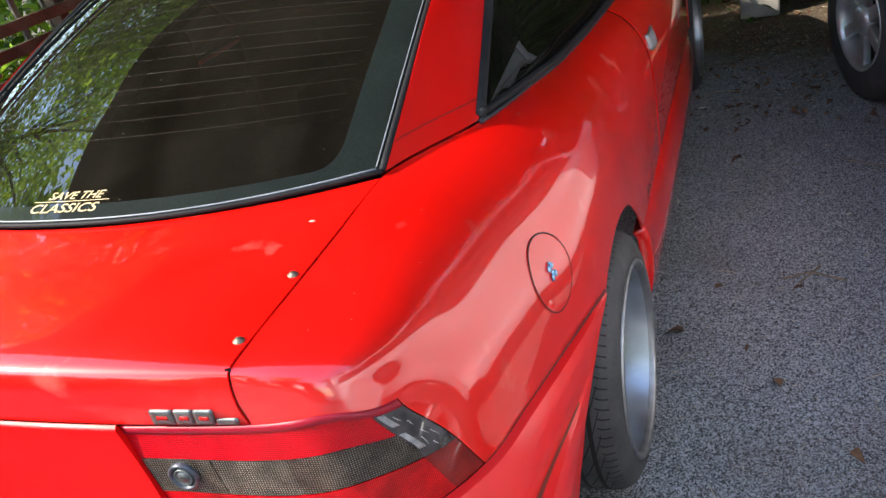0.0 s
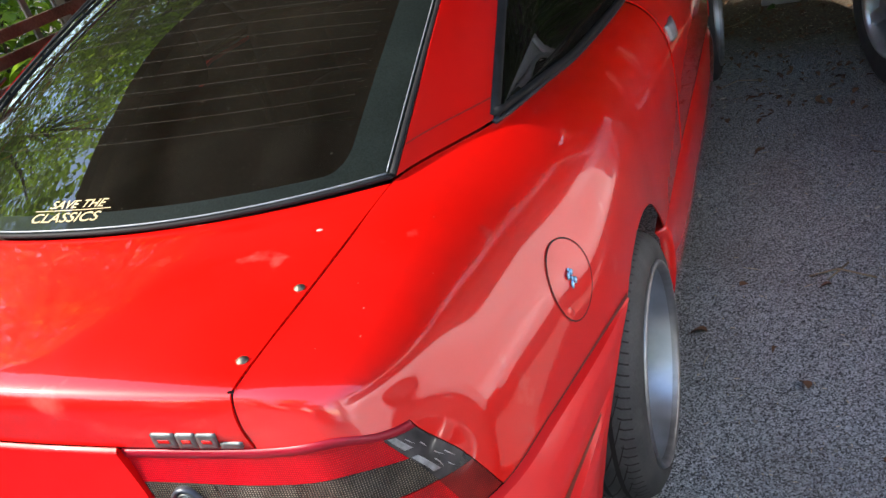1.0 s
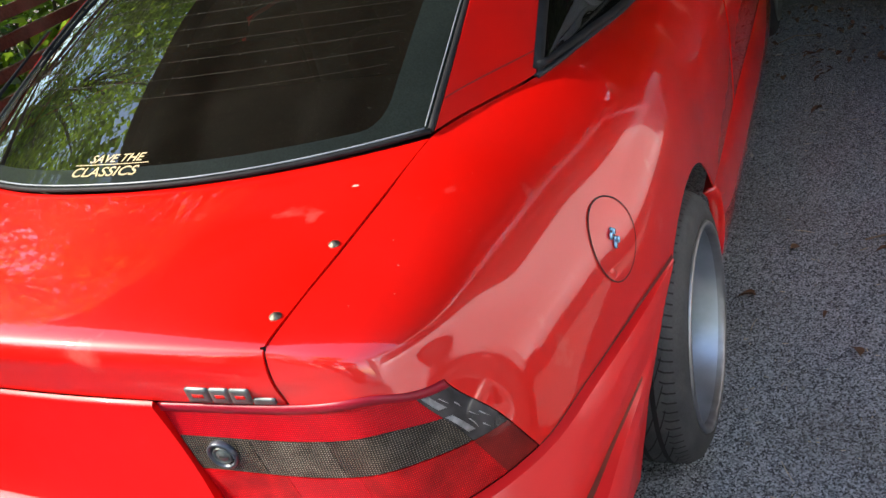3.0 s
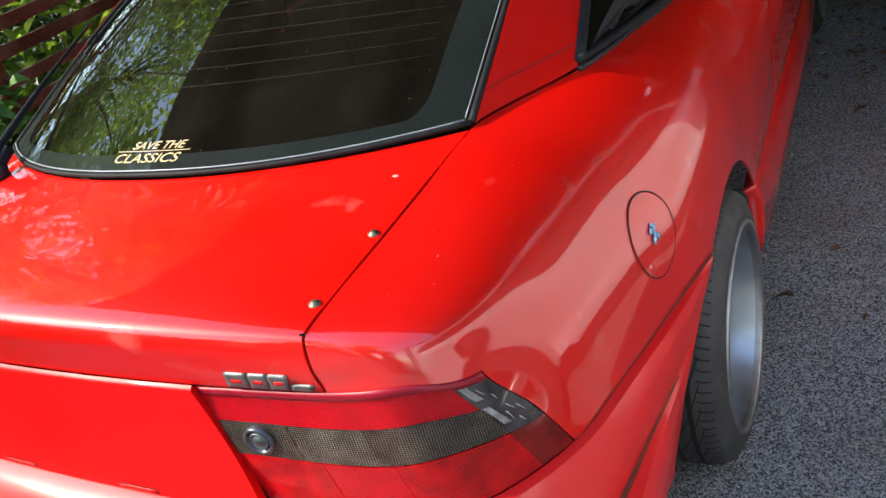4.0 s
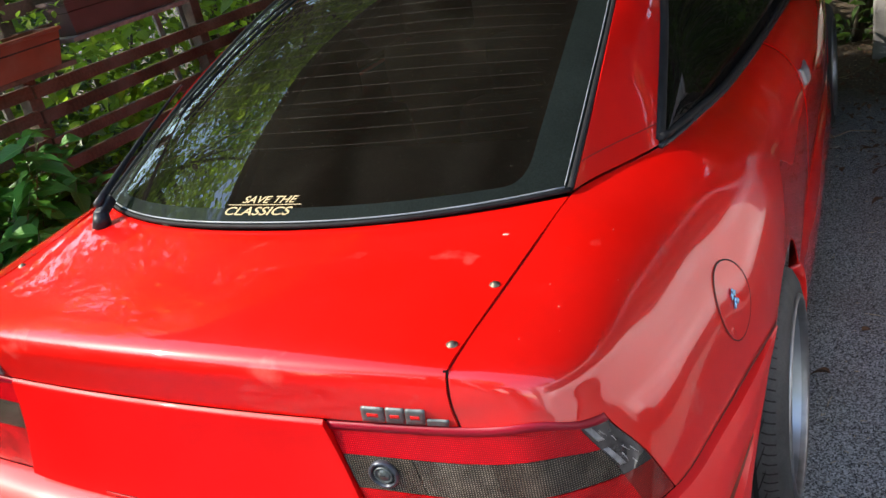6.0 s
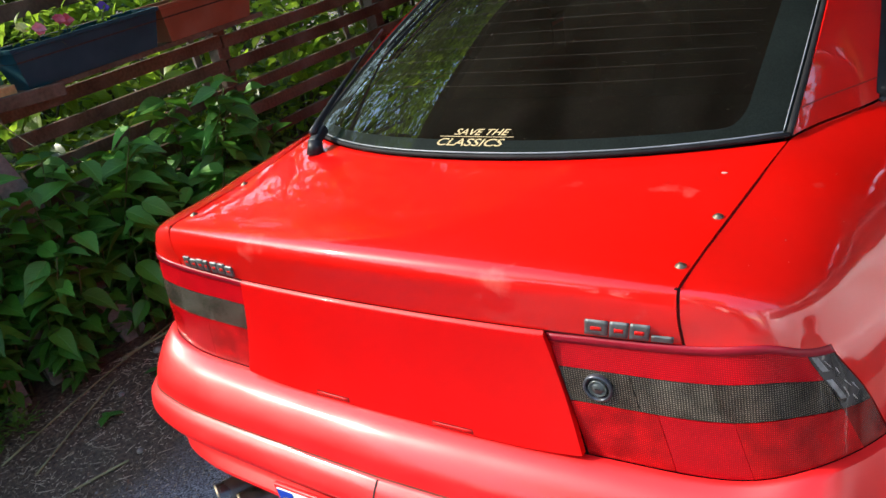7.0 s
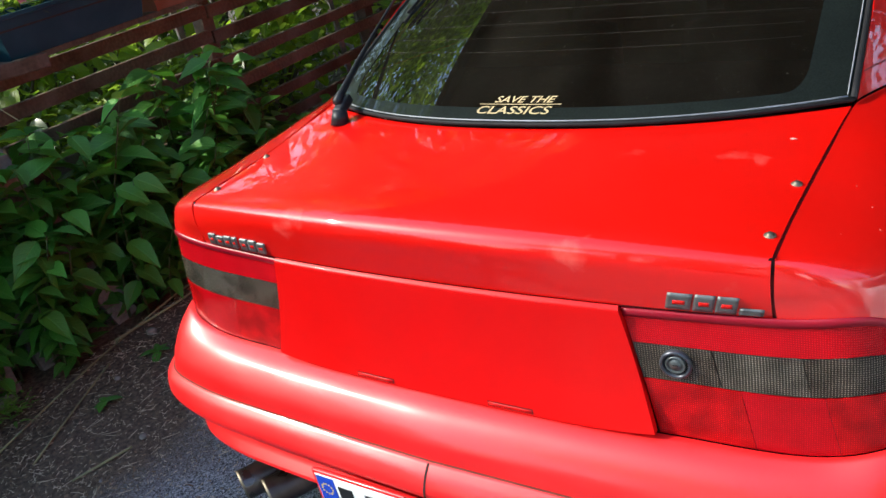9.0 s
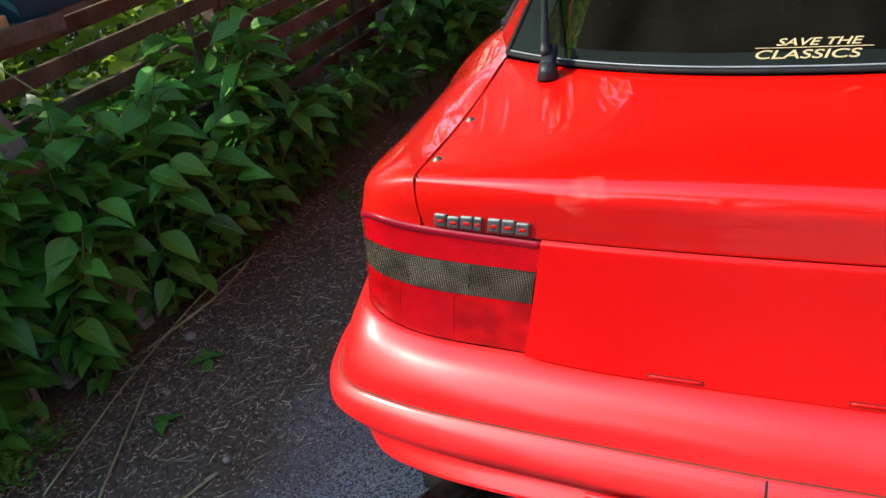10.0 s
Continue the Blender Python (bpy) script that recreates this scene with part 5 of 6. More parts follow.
for x, y, r, turn in ((-2.06, 0.20, 0.042, 20), (-2.09, -0.122, 0.038, 70), (-1.371, 0.252, 0.012, 0), (-1.88, 0.72, 0.02, 40), (-1.75, 0.45, 0.012, 10)):
    bm = bmesh.new()
    bmesh.ops.create_icosphere(bm, subdivisions=3, radius=r)
    for v in bm.verts:
        v.co *= 1 + 0.18 * noise.noise(v.co * 30 + Vector((x, y, 0)))
        v.co.z = max(v.co.z * 0.75, -0.4 * r)
    tagged(part("stone", bm, STONE, None, "", True, pose(x, y, 0.35 * r, 0, 0, turn)), "rounded grey-brown stone on bare earth", "stone", "stones by the shrubs")

# ---- fence ----
WOOD = material("weathered_fence_wood", (0.086, 0.058, 0.038), 0.85, var=0.35, var_scale=5, fine=0.25, fine_scale=70, bump=0.003, bump_scale=60, dirt=(0.17, 0.14, 0.11), dirt_amount=0.7, dirt_scale=4, spec=0.25, per_piece=0.3)
WOOD_GREY = material("grey_weathered_wood", (0.20, 0.175, 0.155), 0.9, var=0.3, var_scale=6, fine=0.2, fine_scale=60, bump=0.003, bump_scale=50)
FENCE_X = -2.32
fence = thing("fence", "weathered brown slatted wooden fence overgrown with plants", "fence", kind="structure")
rails = [(1.375, 0.075), (1.235, 0.070), (1.020, 0.070), (0.890, 0.070), (0.760, 0.065), (0.640, 0.070), (0.510, 0.065), (0.380, 0.065), (0.25, 0.065)]
for k, (z, h) in enumerate(rails):
    for y0, y1 in ((-0.55 if z > 1.1 else 0.70, 1.83), (1.84, 4.3), (4.31, 7.2)):
        bm = bmesh.new()
        box(bm, (-0.014, y0, -0.82 * h - 0.004), (0.014, y1, -0.004), 0.004)
        bmesh.ops.bisect_plane(bm, geom=bm.verts[:] + bm.edges[:] + bm.faces[:], plane_co=(0, (y0 + y1) / 2, 0), plane_no=(0, 1, 0))
        part("rail", bm, WOOD, fence, smooth=False, m=pose(FENCE_X + rng.uniform(-0.004, 0.004), 0, z + rng.uniform(-0.012, 0.012), -0.5 * rng.random(), rng.uniform(-3, 3), 0))
for y in (-0.5, 0.55, 1.83, 3.05, 4.3, 5.7, 7.1):
    bm = bmesh.new()
    box(bm, (-0.035, -0.035, 0), (0.035, 0.035, 1.55), 0.006)
    part("post", bm, WOOD, fence, smooth=False, m=pose(FENCE_X - 0.05, y, 0, rng.uniform(-1, 1), rng.uniform(-1, 1), 0))
# Thin pale stakes with green notched slats beyond the rails.
for y in (1.86, 2.95, 3.15):
    bm = bmesh.new()
    box(bm, (-0.008, -0.018, 0.0), (0.008, 0.018, 1.25), 0.002)
    tagged(part("stake", bm, WOOD_GREY, None, "", False, pose(FENCE_X - 0.16, y, 0, 4, 0, 0)), "thin grey wooden stake behind the fence", "stake", "stakes behind the fence")

# Leaning old planks at the fence's near end.
for (x, y, lean, h, w) in ((-2.10, 0.775, 16.5, 1.56, 0.105), (-2.12, 0.43, 6, 1.06, 0.085), (-2.10, 0.235, 1, 0.92, 0.09)):
    bm = bmesh.new()
    box(bm, (-0.016, -w / 2, 0), (0.016, w / 2, h), 0.004)
    tagged(part("plank", bm, WOOD_GREY, None, "", False, pose(x, y, 0.0, lean, -2, 0)), "old grey upright plank leaning by the fence", "plank", "leaning planks")

# Window boxes on a shelf board along the fence.
bm = bmesh.new()
box(bm, (-0.11, 0.60, -0.022), (0.055, 1.98, 0.0), 0.003)
tagged(part("shelf_board", bm, WOOD, None, "", False, pose(FENCE_X + 0.13, 0, 1.068, 0, 0, 0)), "weathered board carrying planters along the fence", "board")


# Old timber ends, a green plastic tray and a bent wire left at the shelf's end.
bm = bmesh.new()
box(bm, (-0.012, 0, 0), (0.012, 0.34, 0.052), 0.005)
tagged(part("timber_end", bm, WOOD, None, "", False, pose(-2.109, 0.535, 1.034, -3, 0, -2)), "grey weathered timber end fixed along the planter board", "timber")
bm = bmesh.new()
box(bm, (-0.055, 0, 0), (0.055, 0.19, 0.040), 0.004)
tagged(part("timber_end", bm, material("yellow_new_timber", (0.36, 0.22, 0.085), 0.75, var=0.25, var_scale=9, fine=0.2, fine_scale=60), None, "", False, pose(-2.185, 0.522, 1.069, 0, 0, -5)), "short pale yellow timber piece lying on the board", "timber")
bm = bmesh.new()
box(bm, (-0.03, 0, 0), (0.03, 0.15, 0.085), 0.006)
for v in bm.verts:
    v.co.z *= 1 - 0.5 * v.co.y / 0.15
    v.co.x *= 1 + 2.5 * v.co.z
bmesh.ops.delete(bm, geom=[f for f in bm.faces if f.normal.z > 0.6 and f.calc_area() > 0.003], context="FACES")
tray = part("plastic_tray", bm, material("green_plastic", (0.02, 0.17, 0.085), 0.45, var=0.2, var_scale=12), None, "", False, pose(-2.20, 0.555, 1.110, 0, 0, 6))
mod = tray.modifiers.new("thickness", "SOLIDIFY")
mod.thickness = 0.003
tagged(tray, "small green plastic tray on the timber piece", "tray")
bm = bmesh.new()
way = [(-2.14, 0.575, 1.108), (-2.11, 0.592, 1.150), (-2.092, 0.585, 1.085), (-2.085, 0.575, 1.040), (-2.06, 0.590, 0.985), (-2.0, 0.63, 0.90)]
tube(bm, [spline(way, u) for u in steps(0, len(way) - 1, 30)], 0.0022, 6)
tagged(part("wire", bm, STICK, None, ""), "thin pale bent wire hanging from the planter board", "wire")


def planter(y0, y1, z, mat, label):
    bm = bmesh.new()
    def wall(off):
        return [[(-0.055 - off, y0 + 0.03 - off, 0), (0.055 + off, y0 + 0.03 - off, 0), (0.055 + off, y1 - 0.03 + off, 0), (-0.055 - off, y1 - 0.03 + off, 0)],
                [(-0.08 - off, y0 - off, 0.14), (0.08 + off, y0 - off, 0.14), (0.08 + off, y1 + off, 0.14), (-0.08 - off, y1 + off, 0.14)]]
    outer, inner = wall(0), wall(-0.006)
    rings = [outer[0], outer[1], [(p[0] * 1.12, p[1] + (0.008 if p[1] > (y0 + y1) / 2 else -0.008), 0.142) for p in outer[1]], [(p[0] * 1.12, p[1] + (0.008 if p[1] > (y0 + y1) / 2 else -0.008), 0.156) for p in outer[1]],
             [(p[0], p[1], 0.156) for p in inner[1]], [(p[0], p[1], 0.12) for p in inner[1]]]
    vs = [[bm.verts.new(p) for p in r] for r in rings]
    bm.faces.new(vs[0][::-1])
    for r0, r1 in zip(vs, vs[1:]):
        for k in range(4):
            bm.faces.new((r0[k], r0[(k + 1) % 4], r1[(k + 1) % 4], r1[k]))
    ob = part("planter", bm, mat, None, "", False, pose(FENCE_X + 0.135, 0, z, 0, 0, 0))
    soil = bmesh.new()
    box(soil, (-0.074, y0 + 0.008, 0.10), (0.074, y1 - 0.008, 0.128))
    part("soil", soil, material("potting_soil", (0.03, 0.022, 0.016), 1.0, var=0.4, var_scale=40, bump=0.01, bump_scale=60), ob, smooth=False)
    return tagged(ob, label, "planter", "planters on the fence")


NAVY = material("slate_blue_plastic", (0.006, 0.045, 0.064), 0.55, var=0.2, var_scale=6, dirt=(0.04, 0.07, 0.08), dirt_amount=0.2, dirt_scale=6, spec=0.2)
TERRA = material("terracotta_plastic", (0.19, 0.058, 0.026), 0.6, var=0.2, var_scale=6, dirt=(0.25, 0.16, 0.11), dirt_amount=0.4, dirt_scale=5)
BROWN = material("brown_plastic", (0.075, 0.045, 0.038), 0.6, var=0.2, var_scale=6)
planter(0.735, 1.385, 1.069, NAVY, "long dark blue plastic planter with flowers on the fence board")
planter(1.405, 1.925, 1.069, TERRA, "terracotta coloured plastic planter on the fence board")
planter(2.00, 2.72, 1.16, BROWN, "long brown plastic planter hung on the fence")
bm = bmesh.new()
box(bm, (-0.09, 1.98, -0.02), (0.09, 2.75, 0.0), 0.003)
tagged(part("shelf_board", bm, WOOD_GREY, None, "", False, pose(FENCE_X + 0.13, 0, 1.158, 0, 0, 0)), "weathered board carrying a planter on the fence", "board")

PINK, DEEP_PINK, CREAM, VIOLET = (material(n, c, 0.6, var=0.25, var_scale=60) for n, c in (("pink_petal", (0.62, 0.20, 0.24)), ("rose_petal", (0.50, 0.07, 0.10)), ("cream_petal", (0.65, 0.60, 0.22)), ("violet_petal", (0.10, 0.05, 0.35))))
petal = leaf_mesh(0.027, 0.026, 4, 0.1, 0.2, 0.5)
small_leaf = leaf_mesh(0.05, 0.022, 4, 0.3, 0.3)
for y, z, mat, label in ((0.884, 1.262, PINK, "pink flower in a planter"), (0.975, 1.275, DEEP_PINK, "rose pink flower in a planter"), (0.824, 1.280, CREAM, "cream flower in a planter"), (1.17, 1.275, VIOLET, "violet flower in a planter"), (1.005, 1.265, DEEP_PINK, "rose pink flower in a planter")):
    plant = thing("flower", label, "flower", "flowers in the planter", pose(FENCE_X + 0.14, y, 1.19))
    bm = bmesh.new()
    tube(bm, [(0, 0, 0), (0.02, 0.005, (z - 1.19) * 0.6), (0.045, 0, z - 1.19)], 0.002, 6)
    part("stalk", bm, STEM, plant)
    ob = join_leaves("petals", petal, [pose(0.045, 0, z - 1.19, 0, 50, 0) @ pose(0, 0, 0.003 * (k % 3), rng.uniform(0, 30), 0, 360 * k / 9) for k in range(9)], mat, plant)
    ob = join_leaves("leaves", small_leaf, [pose(0, 0, rng.uniform(0.0, 0.07), rng.uniform(-10, 50), 0, rng.uniform(0, 360)) for k in range(14)], SUNNY_LEAF, plant)
ob = join_leaves("planter_greenery", small_leaf, [pose(FENCE_X + 0.13 + rng.uniform(-0.07, 0.08), rng.choice((rng.uniform(0.74, 1.38), rng.uniform(1.5, 2.0), rng.uniform(2.0, 2.7))), 1.20 + rng.random() * 0.12, rng.uniform(-20, 70), 0, rng.uniform(0, 360)) for k in range(110)], SUNNY_LEAF)
tagged(ob, "loose green leaves growing in the planters", "plants", kind="stuff")

# ---- shrubs in front of the fence ----
big = leaf_mesh(0.150, 0.088, 8, 0.24, 0.42, 0.95, 0.45)
big.materials.append(SHRUB_LEAF)
def shrub_top(y):
    """How high the shrubs reach along the fence."""
    return float(np.interp(y, (-0.8, -0.2, 0.2, 0.6, 0.85, 1.15, 1.5, 1.75, 2.1, 3.0, 4.0), (0.60, 0.78, 0.86, 0.94, 0.80, 0.72, 0.90, 0.62, 0.36, 0.55, 0.45)))


stems, spots = [], []
for k in range(175):
    y = rng.uniform(-0.75, 1.9) if k % 4 else rng.uniform(1.9, 4.0)
    x = rng.uniform(-2.28, -1.98)
    h = shrub_top(y) * rng.uniform(0.55, 1.05) * (1.0 if x < -2.05 else 0.75)
    lean = Vector((rng.uniform(0.05, 0.42), rng.uniform(-0.18, 0.18), 0)) * h
    pts = [Vector((x, y, 0)), Vector((x, y, 0)) + lean * 0.35 + Vector((0, 0, h * 0.5)), Vector((x, y, 0)) + lean + Vector((0, 0, h))]
    stems.append((pts, h))
    n = int(4 + h * 11)
    for i in range(n):
        f = (i + 1) / n
        p = spline(pts, f * 2)
        if p.z < 0.05:
            continue
        for w in (0, 1):
            yaw = i * 90 + w * 180 + rng.uniform(-25, 25)
            size = rng.uniform(0.70, 1.15) * (0.50 + 0.65 * math.sin(min(1, p.z / 0.62) * math.pi / 2) * (1 - 0.35 * f ** 6))
            spots.append((p, pose(*p, rng.uniform(-30, 26), rng.uniform(-32, 32), yaw) @ Matrix.Scale(size, 4)))
shrub = thing("shrub", "dense leafy green shrubs with pointed oval leaves along the fence", "shrub")
bm = bmesh.new()
for pts, h in stems:
    tube(bm, [spline(pts, u) for u in steps(0, 2, 5)], [0.006 * (1 - 0.14 * i) for i in range(6)], 5)
tagged(part("stem_growth", bm, STEM, shrub), kind="stuff")
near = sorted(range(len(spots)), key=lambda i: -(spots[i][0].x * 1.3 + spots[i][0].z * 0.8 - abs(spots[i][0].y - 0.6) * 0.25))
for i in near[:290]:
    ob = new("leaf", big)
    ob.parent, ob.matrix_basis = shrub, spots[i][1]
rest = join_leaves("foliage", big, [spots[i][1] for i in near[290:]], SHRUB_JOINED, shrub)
tagged(rest, kind="stuff")
# Low weeds and grass at the edge of the earth.
tiny = leaf_mesh(0.03, 0.009, 4, 0.3, 0.2)
weed_spots = []
for k in range(150):
    x, y, h = rng.uniform(-2.30, -1.88), rng.uniform(-0.55, 0.22), rng.uniform(0.06, 0.24)
    h *= min(1, max(0.25, (-1.80 - x) / 0.25))
    for i in range(int(10 + 90 * h)):
        f = rng.random()
        weed_spots.append(pose(x + rng.gauss(0, 0.008), y + rng.gauss(0, 0.008), 0.01 + h * f, rng.uniform(10, 55), 0, rng.uniform(0, 360)) @ Matrix.Scale(rng.uniform(0.7, 1.4) * (1.15 - 0.5 * f), 4))
weeds = join_leaves("weeds", tiny, weed_spots, WEED_LEAF)
tagged(weeds, "fine low green weeds on the bare earth", "weeds", kind="stuff")
weed_leaf = leaf_mesh(0.07, 0.035, 5, 0.4, 0.2)
for x, y in ((-1.66, 0.33), (-1.72, 0.62), (-1.86, 1.75)):
    ob = join_leaves("weed", weed_leaf, [pose(x, y, 0.012, rng.uniform(5, 35), 0, 72 * k + rng.uniform(-20, 20)) @ Matrix.Scale(rng.uniform(0.6, 1.0), 4) for k in range(5)], SHRUB_JOINED)
    tagged(ob, "small green weed seedling on bare earth", "weed", "weed seedlings")

# ---- garden beyond the fence: sunlit bushes, then trees ----
broad = leaf_mesh(0.09, 0.05, 4, 0.3, 0.25)
def bush(name, cx, cy, h, rx, ry, n, mat, label, category="bush", kind="", floor=0.05, leaf=broad, scale=1.0, clipped=False):
    poses = []
    clumps = [(rng.gauss(0, 0.45) * rx, rng.gauss(0, 0.45) * ry, floor + (h - floor) * rng.random() ** 0.8, rng.uniform(0.10, 0.24)) for _ in range(max(8, n // 60))]
    for k in range(n):
        c = clumps[k % len(clumps)]
        r = max(rx, ry) * c[3]
        poses.append(pose(cx + c[0] + rng.gauss(0, r), cy + c[1] + rng.gauss(0, r), min(h - 0.1 * rng.random() if clipped else 99, max(floor, c[2] + rng.gauss(0, r))), rng.uniform(-60, 40), rng.uniform(-40, 40), rng.uniform(0, 360)) @ Matrix.Scale(scale * rng.uniform(0.6, 1.3), 4))
    holder = thing(name, label, category, kind=kind, m=pose(0, 0, 0))
    bm = bmesh.new()
    for c in clumps[:10]:
        tube(bm, [(cx + c[0] * 0.2, cy + c[1] * 0.2, 0), (cx + c[0] * 0.7, cy + c[1] * 0.6, c[2] * 0.6), (cx + c[0], cy + c[1], c[2])], [0.02, 0.012, 0.005], 6)
    part("branch", bm, BARK, holder)
    ob = join_leaves("foliage", leaf, poses, mat, holder)
    tagged(ob, kind="stuff")
    return holder


for cy, h in ((1.0, 0.95), (1.9, 1.5), (3.1, 1.7), (4.4, 2.0), (6.0, 2.2)):
    bush("garden_bush", -3.25 + rng.uniform(-0.15, 0.15), cy, h, 0.55, 0.75, 1300 if cy < 1.5 else 800, SUNNY_LEAF, "sunlit yellow-green bush behind the slatted fence")
for cy, h in ((-1.2, 1.8), (0.9, 1.7), (2.4, 1.4), (4.0, 1.5), (6.2, 2.6)):
    bush("tall_bush", -4.8, cy, h, 0.9, 1.3, 2600, HEDGE_LEAF, "tall dark green bush in the garden")


def tree(x, y, h, spread, n, label, crown_z=0.45, leaf_size=1.0):
    t = thing("tree", label, "tree", "trees round the yard", pose(x, y, 0))
    bm = bmesh.new()
    tube(bm, [(0, 0, 0), (0.05, 0.04, h * 0.25), (-0.06, 0.02, h * 0.55), (0, 0, h * 0.9)], [h * 0.022, h * 0.017, h * 0.011, 0.02], 10)
    clumps = []
    for k in range(34):
        a, z = rng.uniform(0, 2 * math.pi), h * (crown_z + (1 - crown_z) * rng.random())
        r = spread * math.sqrt(rng.random()) * (1.05 - abs((z / h - crown_z) / (1 - crown_z) - 0.4))
        tip = Vector((r * math.cos(a), r * math.sin(a), z))
        tube(bm, [(0, 0, z * 0.72), tip * 0.55 + Vector((0, 0, z * 0.36)), tip], [h * 0.007, h * 0.004, 0.008], 5)
        clumps.append((tip, rng.uniform(0.10, 0.2) * spread))
    part("trunk", bm, BARK, t)
    poses = []
    for k in range(n):
        c, s = clumps[k % len(clumps)]
        p = c + Vector((rng.gauss(0, s), rng.gauss(0, s), rng.gauss(0, s * 0.8)))
        poses.append(pose(*p, rng.uniform(-60, 60), rng.uniform(-50, 50), rng.uniform(0, 360)) @ Matrix.Scale(leaf_size * rng.uniform(1.3, 2.6), 4))
    tagged(join_leaves("crown", broad, poses, TREE_LEAF, t), kind="stuff")
    return t


tree(-5.2, 6.5, 7.5, 2.6, 26000, "broad leafy green tree beyond the fence", leaf_size=0.75)
tree(-4.2, 10.5, 9.0, 3.2, 18000, "tall leafy green tree at the end of the yard", leaf_size=0.75)
tree(-6.8, 3.4, 7.0, 2.9, 16000, "leafy green tree in the garden beyond the fence", leaf_size=0.65)

# ---- far end of the yard ----
CONCRETE = material("old_concrete", (0.33, 0.31, 0.30), 0.9, var=0.2, var_scale=8, bump=0.003, bump_scale=60)
bm = bmesh.new()
box(bm, (1.03, 4.70, 0), (1.25, 4.92, 0.42), 0.012)
tagged(part("concrete_block", bm, CONCRETE, None, "", False), "pale grey concrete block standing on leaf litter", "block")
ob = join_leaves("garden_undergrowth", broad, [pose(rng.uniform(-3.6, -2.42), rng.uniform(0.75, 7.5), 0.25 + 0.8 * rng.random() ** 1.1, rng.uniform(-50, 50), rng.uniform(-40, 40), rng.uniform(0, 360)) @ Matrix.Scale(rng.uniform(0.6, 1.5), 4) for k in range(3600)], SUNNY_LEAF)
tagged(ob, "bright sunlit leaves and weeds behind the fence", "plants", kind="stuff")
# Shade low against the fence, put into the darker leaf colour.
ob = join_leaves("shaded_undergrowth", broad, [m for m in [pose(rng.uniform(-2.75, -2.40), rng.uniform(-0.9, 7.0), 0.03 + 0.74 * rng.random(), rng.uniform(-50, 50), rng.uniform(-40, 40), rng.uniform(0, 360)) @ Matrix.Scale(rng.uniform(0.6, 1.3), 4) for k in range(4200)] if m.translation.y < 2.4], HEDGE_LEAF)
tagged(ob, "dense leaves low against the fence, darkened for shade", "plants", kind="stuff")
# Dark bushes added to darken the view behind the fence's near end.
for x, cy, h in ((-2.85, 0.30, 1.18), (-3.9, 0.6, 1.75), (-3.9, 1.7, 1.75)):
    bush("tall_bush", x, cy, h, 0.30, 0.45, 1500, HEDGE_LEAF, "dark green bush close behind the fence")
for cx in (-0.2, 0.9, 2.0, 3.2):
    bush("hedge_bush", cx, 5.2, 0.95, 0.8, 0.35, 1500, HEDGE_LEAF, "low green bush at the end of the yard", floor=0.02)
litter = leaf_mesh(0.055, 0.03, 3, 0.3, 0.3)
ob = join_leaves("leaf_litter", litter, [pose(rng.uniform(0.3, 2.6), 3.0 + 2.0 * rng.random() ** 0.7, 0.006 + rng.random() * 0.015, rng.uniform(-15, 15), rng.uniform(-15, 15), rng.uniform(0, 360)) @ Matrix.Scale(rng.uniform(0.3, 0.9), 4) for k in range(1100)], DRY)
tagged(ob, "brown leaf litter at the edge of the asphalt", "leaves", kind="stuff")
scrap = leaf_mesh(0.045, 0.014, 3, 0.2, 0.5)
SCRAP = material("tan_leaf_scraps", (0.20, 0.135, 0.085), 0.85, var=0.5, var_scale=14)
scraps = join_leaves("leaf_scraps", scrap, [pose(-0.9 - 1.2 * rng.random() ** 0.8, rng.uniform(-0.6, 2.6), 0.006 + rng.random() * 0.012, rng.uniform(-25, 25), rng.uniform(-25, 25), rng.uniform(0, 360)) @ Matrix.Scale(rng.uniform(0.15, 0.5), 4) for k in range(2600)], SCRAP)
tagged(scraps, "brown scraps of leaf and bark on bare earth", "leaves", kind="stuff")

# ---- the silver off-roader parked alongside ----
suv = thing("silver_car", "pale lilac-silver off-road car with dark tyres and side steps", "car", m=Matrix.Translation((1.625, 2.7, 0)) @ pose(0, 0, 0, 0, 0, 2.8) @ Matrix.Translation((-1.5, -2.7, 0)))
SILVER_WHEEL = material("silver_painted_alloy", (0.36, 0.37, 0.39), 0.32, metal=0.6, coat=0.4, var=0.15, var_scale=20)
SUV_PROFILE = [(0.0, 0.36), (0.055, 0.44), (0.045, 0.62), (0.03, 0.80), (0.055, 0.98), (0.14, 1.30), (0.22, 1.58), (0.34, 1.70), (0.90, 1.73)]


def suv_skin(u, v):
    """u along the car from its tail to its nose, v from the sill up to the roof's middle."""
    x, z = spline([(a, b, 0) for a, b in SUV_PROFILE], v)[:2]
    y = -0.75 + 4.55 * u
    tuck = 0.10 * (max(0, abs(u - 0.5) - 0.42) / 0.08) ** 2
    low = max(0, (u - 0.70) / 0.3)
    if low > 0 and z > 0.98:
        z = 0.98 + (z - 0.98) * max(0.0, 1 - low * 3.2)
    return Vector((1.56 + x + tuck, y, z))


us, vs = steps(0, 1, 60), steps(0, 8, 40)
WHEEL_YS = (0.45, 3.32)


def suv_keep(u, v):
    p = suv_skin(u, v)
    if any((p.y - y) ** 2 + (p.z - 0.36) ** 2 < 0.385 ** 2 for y in WHEEL_YS):
        return False
    return not (4.15 < v < 6.0 and 0.05 < u < 0.72)


skin = part("body_side", sheet(suv_skin, us, vs, suv_keep, fold=0.03, flip=True), SILVER, suv)
